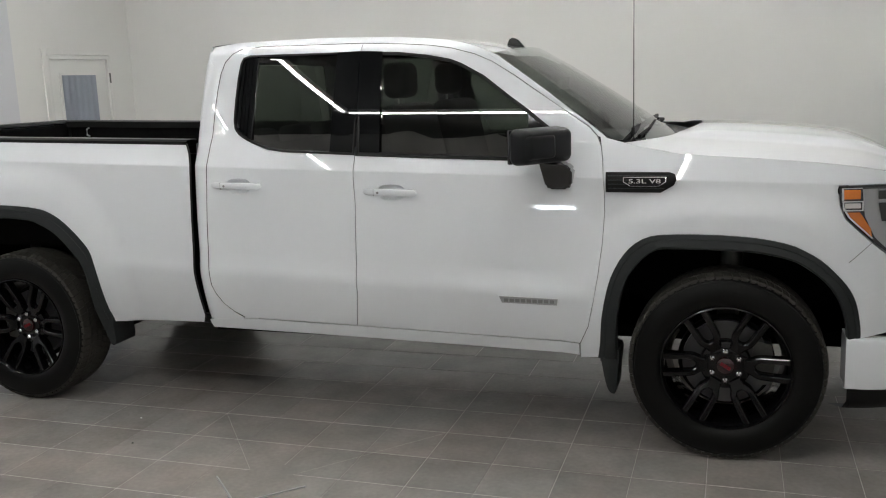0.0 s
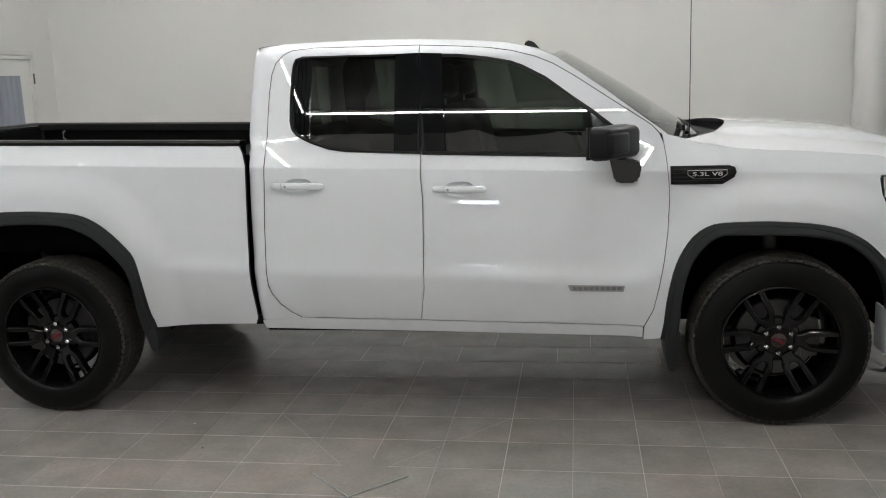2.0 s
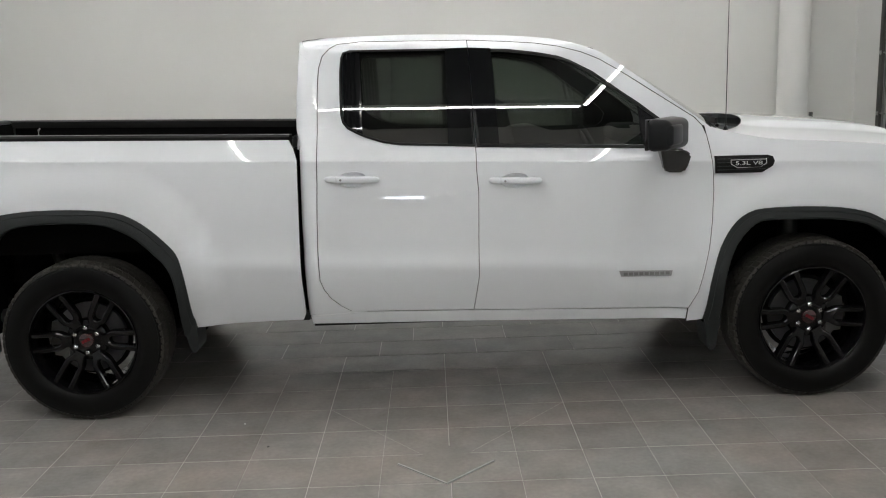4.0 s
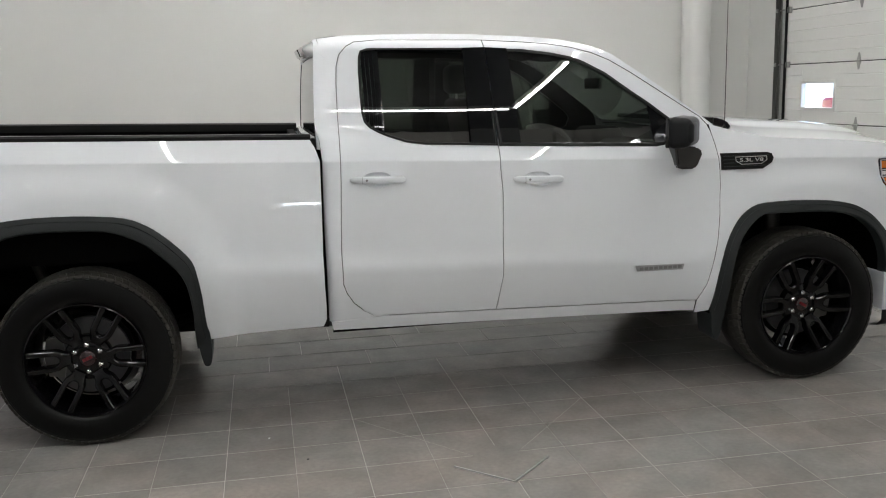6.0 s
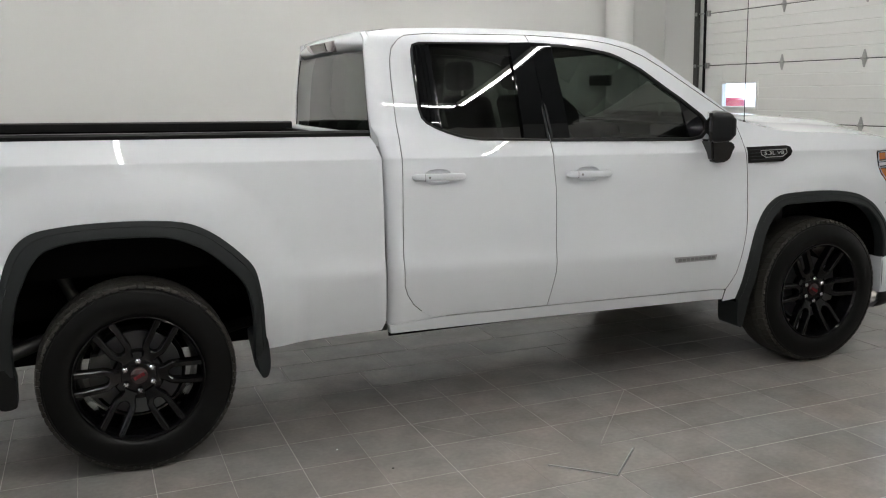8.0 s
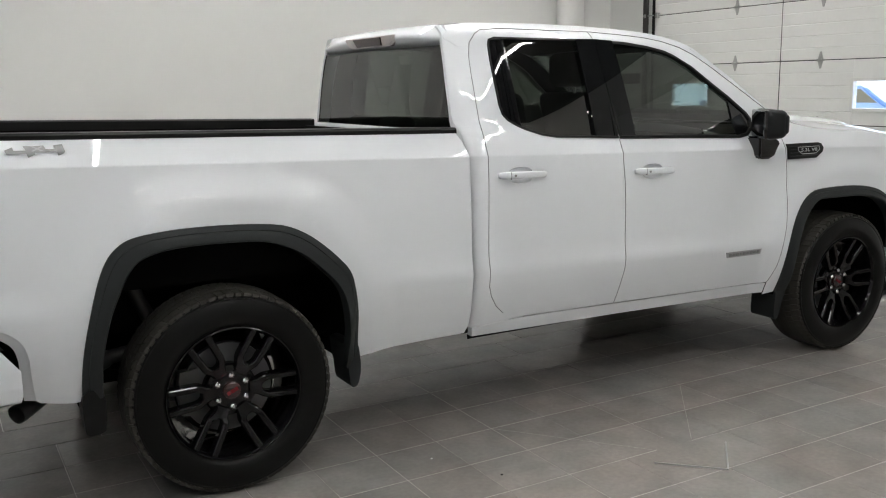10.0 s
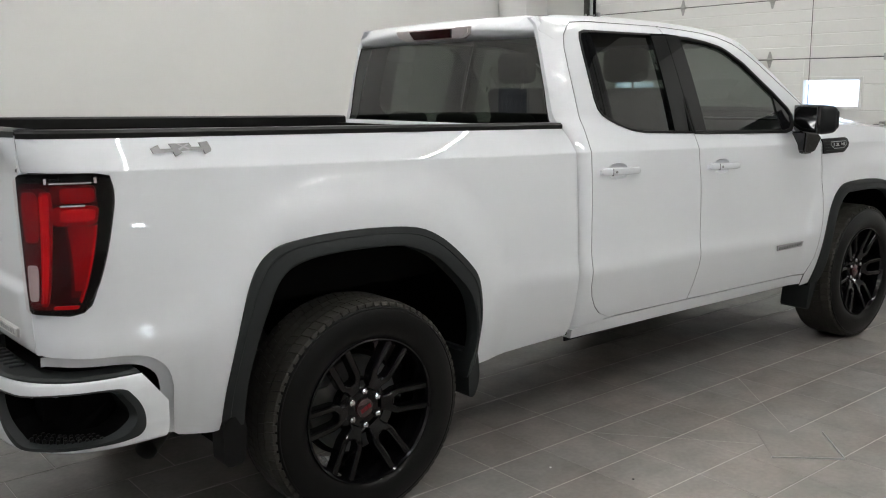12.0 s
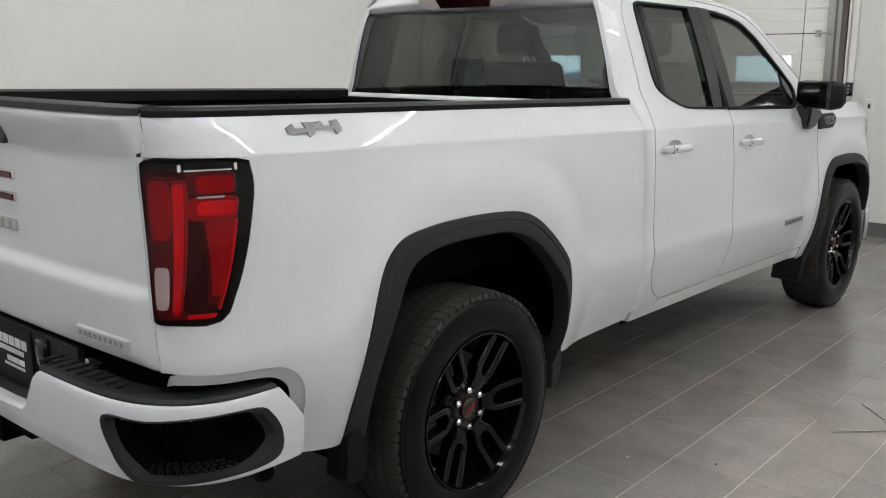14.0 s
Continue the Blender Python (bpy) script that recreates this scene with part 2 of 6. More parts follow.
def skin(name, outline, fun, side, mat, parent, label="", holes=None, depth=0.018, step=(0.06, 0.018), down=0.0):
    """A panel of the body's side: an outline in x and z, laid on y = side * fun(x, z), with a folded-in edge of the given depth."""
    bm = bmesh.new()
    for loop in [outline] + (holes or []):
        vs = [bm.verts.new((x, 0, z)) for x, z in clean(loop)]
        for a, b in zip(vs, vs[1:] + vs[:1]):
            bm.edges.new((a, b))
    bmesh.ops.triangle_fill(bm, use_beauty=True, use_dissolve=False, edges=bm.edges[:])
    xs, zs = [v.co.x for v in bm.verts], [v.co.z for v in bm.verts]
    for axis, lo, hi, st in ((0, min(xs), max(xs), step[0]), (2, min(zs), max(zs), step[1])):
        for k in range(1, int((hi - lo) / st) + 1):
            co, no = [0, 0, 0], [0, 0, 0]
            co[axis], no[axis] = lo + k * st, 1
            bmesh.ops.bisect_plane(bm, geom=bm.verts[:] + bm.edges[:] + bm.faces[:], plane_co=co, plane_no=no, dist=1e-5)
    for c in (1.125, 1.132, 1.140, 1.150, 1.162, 1.176, 1.192, 1.210, 1.225) if name == "cab_frame" else ():     # round the cab's rear corner
        bmesh.ops.bisect_plane(bm, geom=bm.verts[:] + bm.edges[:] + bm.faces[:], plane_co=(c, 0, 0), plane_no=(1, 0, 0), dist=1e-5)
    for c in (0.760, 0.768, 0.775, 0.782, 0.790, 0.84, 0.86, 1.300, 1.305, 1.310):     # along the body's creases, which lean to the nose
        if mat == PAINT and min(zs) < c < max(zs) + 0.1:
            bmesh.ops.bisect_plane(bm, geom=bm.verts[:] + bm.edges[:] + bm.faces[:], plane_co=(1.14, 0, c), plane_no=(0.030, 0, 1), dist=1e-5)
    face = list(bm.faces)
    for f in face:
        f.normal_update()
        if f.normal.y * side < 0:
            f.normal_flip()
    face = set(face)
    rim = [e for e in bm.edges if len(e.link_faces) == 1]
    for v in bm.verts:
        v.co.y = side * (fun(v.co.x, v.co.z) - down)
    if depth:
        r = bmesh.ops.extrude_edge_only(bm, edges=rim)
        for v in r["geom"]:
            if isinstance(v, bmesh.types.BMVert):
                v.co.y -= side * depth
    bm.normal_update()
    normals = []
    for f in bm.faces:
        f.smooth = True
        for l in f.loops:
            if f in face:
                x, z = l.vert.co.x, l.vert.co.z
                e = 0.0025 if z > 1.2 else 0.004
                normals.append(Vector((-(fun(x + e, z) - fun(x - e, z)) / (2 * e), side, -(fun(x, z + e) - fun(x, z - e)) / (2 * e))).normalized())
            else:
                normals.append(f.normal.copy())
    folded = [0 if f in face else 1 for f in bm.faces]
    ob = part(name, bm, mat, parent, label, loop_normals=normals)
    if mat == PAINT:
        ob.data.materials.append(EDGESHADE if name.endswith("_door") else PAINT if name == "rocker_panel" else SEAL)     # the folded edge, coloured darker for the shade inside the joint
        ob.data.polygons.foreach_set("material_index", folded)
    return ob


def grid(us, vs, fun):
    """A smooth sheet of fun(u, v) points."""
    bm = bmesh.new()
    rows = [[bm.verts.new(fun(u, v)) for v in vs] for u in us]
    for a, b in zip(rows, rows[1:]):
        for k in range(len(vs) - 1):
            bm.faces.new((a[k], a[k + 1], b[k + 1], b[k]))
    return bm


def lin(a, b, n):
    return [a + (b - a) * k / n for k in range(n + 1)]


def revolve(profile, n=64, axis="y"):
    """A ring surface from (radius, offset) points, about y."""
    bm = bmesh.new()
    rows = []
    for k in range(n):
        a = 2 * math.pi * k / n
        rows.append([bm.verts.new((r * math.cos(a), o, r * math.sin(a))) for r, o in profile])
    for k in range(n):
        a, b = rows[k], rows[(k + 1) % n]
        for j in range(len(profile) - 1):
            bm.faces.new((a[j], a[j + 1], b[j + 1], b[j]))
    bmesh.ops.remove_doubles(bm, verts=bm.verts[:], dist=1e-5)
    bmesh.ops.recalc_face_normals(bm, faces=bm.faces[:])
    return bm


def tube(path, r, n=10, cap=True):
    """A round bar along a path."""
    bm = bmesh.new()
    P = [Vector(p) for p in path]
    rings = []
    for k, p in enumerate(P):
        t = (P[min(k + 1, len(P) - 1)] - P[max(k - 1, 0)]).normalized()
        q = t.to_track_quat("Z", "Y")
        rad = r[k] if isinstance(r, (list, tuple)) else r
        rings.append([bm.verts.new(p + q @ Vector((rad * math.cos(2 * math.pi * j / n), rad * math.sin(2 * math.pi * j / n), 0))) for j in range(n)])
    for a, b in zip(rings, rings[1:]):
        for j in range(n):
            bm.faces.new((a[j], a[(j + 1) % n], b[(j + 1) % n], b[j]))
    if cap:
        bm.faces.new(rings[0][::-1])
        bm.faces.new(rings[-1])
    bmesh.ops.recalc_face_normals(bm, faces=bm.faces[:])
    return bm


def prism(loop, place, depth):
    """A closed 2D loop turned into a plate: place(u, v, w) gives the point, w from 0 to depth."""
    bm = bmesh.new()
    a = [bm.verts.new(place(u, v, 0)) for u, v in loop]
    b = [bm.verts.new(place(u, v, depth)) for u, v in loop]
    bm.faces.new(a)
    bm.faces.new(b[::-1])
    for k in range(len(loop)):
        j = (k + 1) % len(loop)
        bm.faces.new((a[k], b[k], b[j], a[j]))
    bmesh.ops.recalc_face_normals(bm, faces=bm.faces[:])
    return bm


def joined(*bms):
    out = bms[0]
    for b in bms[1:]:
        me = bpy.data.meshes.new("tmp")
        b.to_mesh(me)
        b.free()
        out.from_mesh(me)
        bpy.data.meshes.remove(me)
    return out


def lettering(text, size, depth, m):
    """Raised letters of the built-in font as a bmesh, centred, at the pose m."""
    cu = bpy.data.curves.new("letters", "FONT")
    cu.body, cu.size, cu.extrude, cu.align_x, cu.align_y = text, size, depth / 2, "CENTER", "CENTER"
    cu.offset = size * 0.012
    ob = bpy.data.objects.new("letters", cu)
    scene.collection.objects.link(ob)
    me = bpy.data.meshes.new_from_object(ob.evaluated_get(bpy.context.evaluated_depsgraph_get()))
    bm = bmesh.new()
    bm.from_mesh(me)
    bm.transform(m)
    bpy.data.objects.remove(ob)
    bpy.data.curves.remove(cu)
    bpy.data.meshes.remove(me)
    return bm


# ---- the room ----
XW, XE, YS, YN, H = -3.0, 6.35, -9.5, 4.3, 4.0


def structure(name, bm, mat, label="", smooth=None):
    return tagged(part(name, bm, mat, None, "", smooth), label, "", kind="structure")


DY0, DY1, DZ = 2.90, 3.90, 2.09      # service door in the rear wall
GY0, GY1, GZ = 0.06, 3.56, 3.52      # overhead door opening

structure("wall_north", boxes(((XW - 0.2, YN, -0.1), (XE + 0.2, YN + 0.2, H))), WALL, "smooth white painted showroom wall")
structure("wall_west", boxes(((XW - 0.2, 2.45, -0.1), (XW, DY0, H)), ((XW - 0.2, DY1, -0.1), (XW, YN, H)), ((XW - 0.2, DY0, DZ), (XW, DY1, H))),
          WALL, "white painted wall with a service door")
structure("wall_west_grey", boxes(((XW - 0.2, YS, -0.1), (XW + 0.004, 2.45, H))), GREYWALL, "grey painted stretch of wall")
structure("wall_east", boxes(((XE, GY1, -0.1), (XE + 0.25, YN, H)), ((XE, YS, -0.1), (XE + 0.25, GY0, H)), ((XE, GY0, GZ), (XE + 0.25, GY1, H))),
          WALL, "white painted wall round the overhead door")
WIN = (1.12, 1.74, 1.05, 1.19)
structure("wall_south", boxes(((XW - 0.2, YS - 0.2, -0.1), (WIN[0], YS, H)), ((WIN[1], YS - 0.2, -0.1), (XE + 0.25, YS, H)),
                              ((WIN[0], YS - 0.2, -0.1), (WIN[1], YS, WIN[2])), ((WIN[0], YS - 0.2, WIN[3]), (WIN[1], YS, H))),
          WALL, "white painted wall with an added small window")
structure("ceiling", boxes(((XW - 0.2, YS - 0.2, H), (XE + 0.25, YN + 0.2, H + 0.2))), CEIL, "light grey painted ceiling")
structure("ceiling_bay", boxes(((-1.4, -5.25, H - 0.012), (5.2, 0.6, H - 0.002))), DARKCEIL, "black painted middle bay of the ceiling")
structure("floor", boxes(((XW - 0.2, YS - 0.2, -0.2), (XE + 0.25, YN + 0.2, -0.0015))), GROUT, "grey porcelain tiled showroom floor")
bb = boxes(((XE - 0.012, YS, 0.0), (XE, -0.22, 0.13)), ((XE - 0.012, GY1 + 0.12, 0.0), (XE, YN - 0.012, 0.13)), bevel=0.003)
structure("baseboard_east", bb, BASE, "dark grey baseboard")
structure("baseboard_north", boxes(((XW, YN - 0.012, 0.0), (XE, YN, 0.13)), bevel=0.003), BASE, "dark grey baseboard")
structure("baseboard_west", boxes(((XW + 0.004, YS, 0.0), (XW + 0.018, DY0 - 0.07, 0.13)), ((XW, DY1 + 0.07, 0.0), (XW + 0.012, YN - 0.012, 0.13)), bevel=0.003), BASE, "dark grey baseboard")


def service_door():
    d = tagged(part("door_1", boxes(((XW - 0.065, DY0 + 0.045, 0.01), (XW - 0.018, DY1 - 0.045, DZ - 0.046)),), DOORPAINT), "white steel service door with a narrow curtained window", "door", kind="structure")
    fr = bmesh.new()
    for lo, hi in (((XW - 0.2, DY0, 0), (XW + 0.012, DY0 + 0.042, DZ - 0.004)), ((XW - 0.2, DY1 - 0.042, 0), (XW + 0.012, DY1, DZ - 0.004)), ((XW - 0.2, DY0 + 0.042, DZ - 0.042), (XW + 0.012, DY1 - 0.042, DZ - 0.004))):
        box(fr, lo, hi, 0.004)
    part("door_frame", fr, WALL, d)
    tr = bmesh.new()
    for lo, hi in (((XW, DY0 - 0.06, 0), (XW + 0.014, DY0 - 0.001, DZ + 0.06)), ((XW, DY1 + 0.001, 0), (XW + 0.014, DY1 + 0.06, DZ + 0.06)), ((XW, DY0 - 0.001, DZ + 0.002), (XW + 0.014, DY1 + 0.001, DZ + 0.06))):
        box(tr, lo, hi, 0.003)
    part("casing", tr, WALL, d)
    wf = bmesh.new()
    a, b, z0, z1 = 3.12, 3.66, 0.95, 1.88
    for lo, hi in (((XW - 0.018, a - 0.03, z0 - 0.03), (XW - 0.006, a, z1 + 0.03)), ((XW - 0.018, b, z0 - 0.03), (XW - 0.006, b + 0.03, z1 + 0.03)),
                   ((XW - 0.018, a, z1), (XW - 0.006, b, z1 + 0.03)), ((XW - 0.018, a, z0 - 0.03), (XW - 0.006, b, z0))):
        box(wf, lo, hi, 0.002)
    part("window_frame", wf, DOORPAINT, d)
    for k in range(6):
        y0 = a + (b - a) * k / 6
        bm = grid(lin(y0, y0 + (b - a) / 6, 8), [z0, z1], lambda y, z: (XW - 0.011 + 0.005 * math.cos((y - y0) / (b - a) * 6 * 2 * math.pi), y, z))
        part("curtain_fold", bm, BLIND, d, smooth=180)
    part("hinge", tube([(XW + 0.012, DY1 - 0.02, 1.79), (XW + 0.012, DY1 - 0.02, 1.90)], 0.011), DARKSTEEL, d, "dark steel hinge")
    part("handle", joined(tube([(XW - 0.018, DY0 + 0.11, 1.02), (XW + 0.032, DY0 + 0.11, 1.02)], 0.012), tube([(XW + 0.032, DY0 + 0.11, 1.02), (XW + 0.032, DY0 + 0.23, 1.02)], 0.01)), STEEL, d)


service_door()


def round_column():
    c = empty("column", "round white painted pipe column against the wall", "column", (5.62, 4.14, 0))
    part("shaft", tube([(0, 0, 0.0), (0, 0, H - 0.002)], 0.155, 40), WALL, c, smooth=40)
    part("collar", tube([(0, 0, 0.0), (0, 0, 0.03)], 0.19, 40), WALL, c, smooth=40)
    part("clip", boxes(((0.13, -0.17, 1.12), (0.16, -0.13, 1.22)), bevel=0.004), DARKSTEEL, c, "small dark steel clip")


round_column()


def overhead_door():
    d = empty("overhead_door", "white sectional overhead door with two small windows", "garage door", (XE, 0, 0), kind="structure")
    cuts = [0.02, 0.62, 1.205, 1.80, 2.36, 2.93, 3.50]
    wins = ((2.68, 3.235), (0.385, 0.945))
    for n, (z0, z1) in enumerate(zip(cuts, cuts[1:])):
        bm = bmesh.new()
        openings = wins if n == 2 else ()
        ys = [GY0 + 0.005] + sorted(y for w in openings for y in w) + [GY1 - 0.005]
        grooves = [z0 + 0.004] + [z0 + (z1 - z0) * q for q in (0.2, 0.4, 0.6, 0.8)] + [z1 - 0.004]
        wz = (1.35, 1.612)
        for ya, yb in zip(ys, ys[1:]):
            if (ya, yb) in [tuple(sorted(w)) for w in openings]:
                box(bm, (0.012, ya, z0 + 0.004), (0.05, yb, wz[0]))
                box(bm, (0.012, ya, wz[1]), (0.05, yb, z1 - 0.004))
                continue
            prof = []
            for a, b in zip(grooves, grooves[1:]):
                prof += [(0.012, a), (0.008, a + 0.006), (0.008, b - 0.006), (0.012, b)]
            loop = prof + [(0.05, z1 - 0.004), (0.05, z0 + 0.004)]
            va = [bm.verts.new((x, ya, z)) for x, z in loop]
            vb = [bm.verts.new((x, yb, z)) for x, z in loop]
            bm.faces.new(va)
            bm.faces.new(vb[::-1])
            for k in range(len(loop)):
                j = (k + 1) % len(loop)
                bm.faces.new((va[k], vb[k], vb[j], va[j]))
        bmesh.ops.remove_doubles(bm, verts=bm.verts[:], dist=1e-5)
        bmesh.ops.recalc_face_normals(bm, faces=bm.faces[:])
        sec = part("door_section", bm, PANELPAINT, d)
        if n == 2:
            for ya, yb in wins:
                fr = bmesh.new()
                for lo, hi in (((-0.004, ya - 0.02, wz[0] - 0.02), (0.052, ya + 0.012, wz[1] + 0.02)), ((-0.004, yb - 0.012, wz[0] - 0.02), (0.052, yb + 0.02, wz[1] + 0.02)),
                               ((-0.004, ya + 0.012, wz[1] - 0.012), (0.052, yb - 0.012, wz[1] + 0.02)), ((-0.004, ya + 0.012, wz[0] - 0.02), (0.052, yb - 0.012, wz[0] + 0.012))):
                    box(fr, lo, hi, 0.003)
                part("window_frame", fr, DOORPAINT, sec)
                pane = part("pane", boxes(((0.028, ya + 0.012, wz[0] + 0.012), (0.033, yb - 0.012, wz[1] - 0.012))), PANE, sec, "clear window pane")
                pane.visible_shadow = False
        if n:
            for y in (2.33, 1.30):
                bm = bmesh.new()
                for s in (-1, 1):
                    loop = [(-0.026, 0.012), (0.026, 0.012), (0.022, 0.03), (0.007, 0.078), (-0.007, 0.078), (-0.022, 0.03)]
                    me = prism([(u, s * v) for u, v in loop], lambda u, v, w: (0.006 - w, y + u, z0 + v), 0.005)
                    bm = joined(bm, me)
                bm = joined(bm, tube([(-0.002, y - 0.032, z0), (-0.002, y + 0.032, z0)], 0.012, 8))
                for s in (-1, 1):
                    bm = joined(bm, tube([(-0.004, y, z0 + s * 0.05), (0.002, y, z0 + s * 0.05)], 0.007, 6))
                part("hinge", bm, STEEL, d, "galvanized steel hinge")
    for z in cuts[1:-1]:
        part("joint_seal", boxes(((0.03, GY0 + 0.005, z - 0.012), (0.056, GY1 - 0.005, z + 0.012))), SEAL, d)
    for s, y in ((1, GY1 + 0.05), (-1, GY0 - 0.028)):
        bm = boxes(((-0.075, y - 0.03, 0.02), (-0.07, y + 0.03, 3.4)), ((-0.075, y + s * 0.03 - 0.003, 0.02), (-0.02, y + s * 0.03 + 0.003, 3.4)), ((-0.075, y - s * 0.03 - 0.003, 0.02), (-0.05, y - s * 0.03 + 0.003, 3.4)))
        part("track", bm, STEEL if s < 0 else DARKSTEEL, d, "vertical steel roller track")
        part("track_angle", boxes(((-0.02, y + s * 0.026, 0.02), (-0.001, y + s * 0.085, 3.4))), STEEL, d)
        seal = ((-0.008, y - 0.085, 0.0), (-0.001, y - 0.045, 3.5)) if s > 0 else ((-0.05, -0.095, 0.0), (-0.001, -0.045, 3.5))
        part("side_seal", boxes(seal), BROWN if s < 0 else SEAL, d, "dark weather seal")
        for z in cuts[1:-1]:
            bm = joined(tube([(-0.06, y - 0.02, z), (-0.06, y - s * 0.12, z)], 0.007, 8), tube([(-0.062, y - 0.016, z), (-0.062, y + 0.016, z)], 0.024, 14),
                        boxes(((-0.03, y - s * 0.13 - 0.02, z - 0.03), (0.006, y - s * 0.13 + 0.02, z + 0.03)), bevel=0.003))
            part("roller", bm, STEEL, d, "steel track roller")
    return d


overhead_door()


def east_wall_fixtures():
    c = empty("conduit", "white painted conduit on the wall with a black bracket", "conduit", (XE, -0.16, 0))
    part("pipe", boxes(((-0.035, -0.03, 0.0), (-0.001, 0.03, H - 0.002)), bevel=0.006), DOORPAINT, c)
    part("rail", tube([(-0.04, 0.045, 0.02), (-0.04, 0.045, H - 0.002)], 0.012, 10), DOORPAINT, c, smooth=40)
    br = part("bracket", boxes(((-0.06, -0.035, 1.25), (-0.036, 0.03, 1.37)), bevel=0.004), GLOSSBLACK, c, "black plastic bracket")
    for z in (1.28, 1.31, 1.34):
        part("screw", tube([(-0.064, 0, z), (-0.058, 0, z)], 0.009, 8), STEEL, br)
    s = empty("light_switch", "white wall plate with a dark toggle", "switch", (XE, -0.335, 1.165))
    part("plate", boxes(((-0.008, -0.038, -0.06), (-0.0005, 0.038, 0.06)), bevel=0.003), DOORPAINT, s)
    part("toggle", boxes(((-0.02, -0.009, -0.022), (-0.008, 0.009, 0.02)), bevel=0.003), GLOSSBLACK, s)


east_wall_fixtures()


# Unseen window with a glowing panel, added so the doors mirror a dash.
def added_window():
    w = empty("reflection_window", "small unseen window added as a bright spot for reflections", "window", (0, YS, 0), kind="structure")
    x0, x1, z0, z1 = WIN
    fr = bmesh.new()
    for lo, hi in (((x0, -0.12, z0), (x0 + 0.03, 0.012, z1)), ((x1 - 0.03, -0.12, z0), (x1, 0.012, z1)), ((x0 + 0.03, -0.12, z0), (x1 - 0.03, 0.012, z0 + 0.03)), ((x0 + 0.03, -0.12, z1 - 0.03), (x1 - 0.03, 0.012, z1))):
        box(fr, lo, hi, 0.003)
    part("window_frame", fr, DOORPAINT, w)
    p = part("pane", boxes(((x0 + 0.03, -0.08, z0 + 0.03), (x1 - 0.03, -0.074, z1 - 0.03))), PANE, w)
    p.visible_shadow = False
    structure("backdrop", boxes(((x0 - 0.6, YS - 0.60, z0 - 0.5), (x1 + 0.6, YS - 0.56, z1 + 0.5))), WINGLOW, "plain glowing panel behind the added window")


added_window()


# ---- ceiling lights: one long-sided hexagon ring of LED strips, and two straight rows added as fill ----
def strip_light(a, b, label="white linear LED light, part of the ring and added fill strips", width=0.032):
    a, b = Vector((*a, H - 0.012)), Vector((*b, H - 0.012))
    L, mid = (b - a).length, (a + b) / 2
    yaw = math.atan2(b.y - a.y, b.x - a.x)
    ob = empty("ceiling_light", label, "ceiling light", mid, group="linear LED ceiling lights")
    ob.rotation_euler = (0, 0, yaw)
    part("housing", boxes(((-L / 2, -width / 2 - 0.012, -0.07), (L / 2, width / 2 + 0.012, -0.001)), bevel=0.004), DOORPAINT, ob)
    part("diffuser", boxes(((-L / 2 + 0.02, -width / 2, -0.082), (L / 2 - 0.02, width / 2, -0.071)), bevel=0.003), LED, ob, "glowing white diffuser")


RING = [(0.24, -4.2), (3.36, -4.2), (3.66, -2.1), (3.36, 0.0), (0.24, 0.0), (0.10, -2.1)]
for a, b in zip(RING, RING[1:] + RING[:1]):
    u = (Vector(b) - Vector(a)).normalized() * 0.03
    strip_light(tuple(Vector(a) + u), tuple(Vector(b) - u))
# Unseen straight rows, added as fill for the walls and the truck's side.
for x, y in ((1.4, -7.6), (4.4, -7.6), (1.4, 2.2), (4.4, 2.2)):
    strip_light((x - 1.2, y), (x + 1.2, y))


# Unseen west strips, added to brighten the wall and the tail.
strip_light((-2.4, 2.2), (-0.9, 2.2))
for x, y0, y1 in ((-1.8, -6.0, -3.6), (-1.8, -2.4, 0.0), (-1.8, 0.6, 1.5)):
    strip_light((x, y0), (x, y1))


# ---- outside the overhead door ----
structure("ground", boxes(((XE + 0.25, -40, -0.25), (120, 60, -0.06))), SNOW, "pale paved yard outside")


# Flat panel given its own glow to pass for the bright outdoors.
structure("backdrop_yard", boxes(((XE + 14.0, -20, -0.06), (XE + 14.2, 30, 16))), YARDGLOW, "plain glowing panel standing in for the bright distance outside")


def red_drum(x, y):
    c = empty("red_drum", "red rounded drum on a post out in the yard", "drum", (x, y, -0.06))
    drum = part("drum", revolve([(0.0, -0.1), (0.15, -0.1), (0.19, -0.06), (0.19, 0.06), (0.15, 0.1), (0.0, 0.1)], 28), CARRED, c, smooth=40)
    drum.location, drum.rotation_euler = (0, 0, 1.36), (radians(90), 0, 0)
    part("post", tube([(0, 0, 0.0), (0, 0, 1.2)], 0.04, 12), STEEL, c)


red_drum(8.5, 5.75)


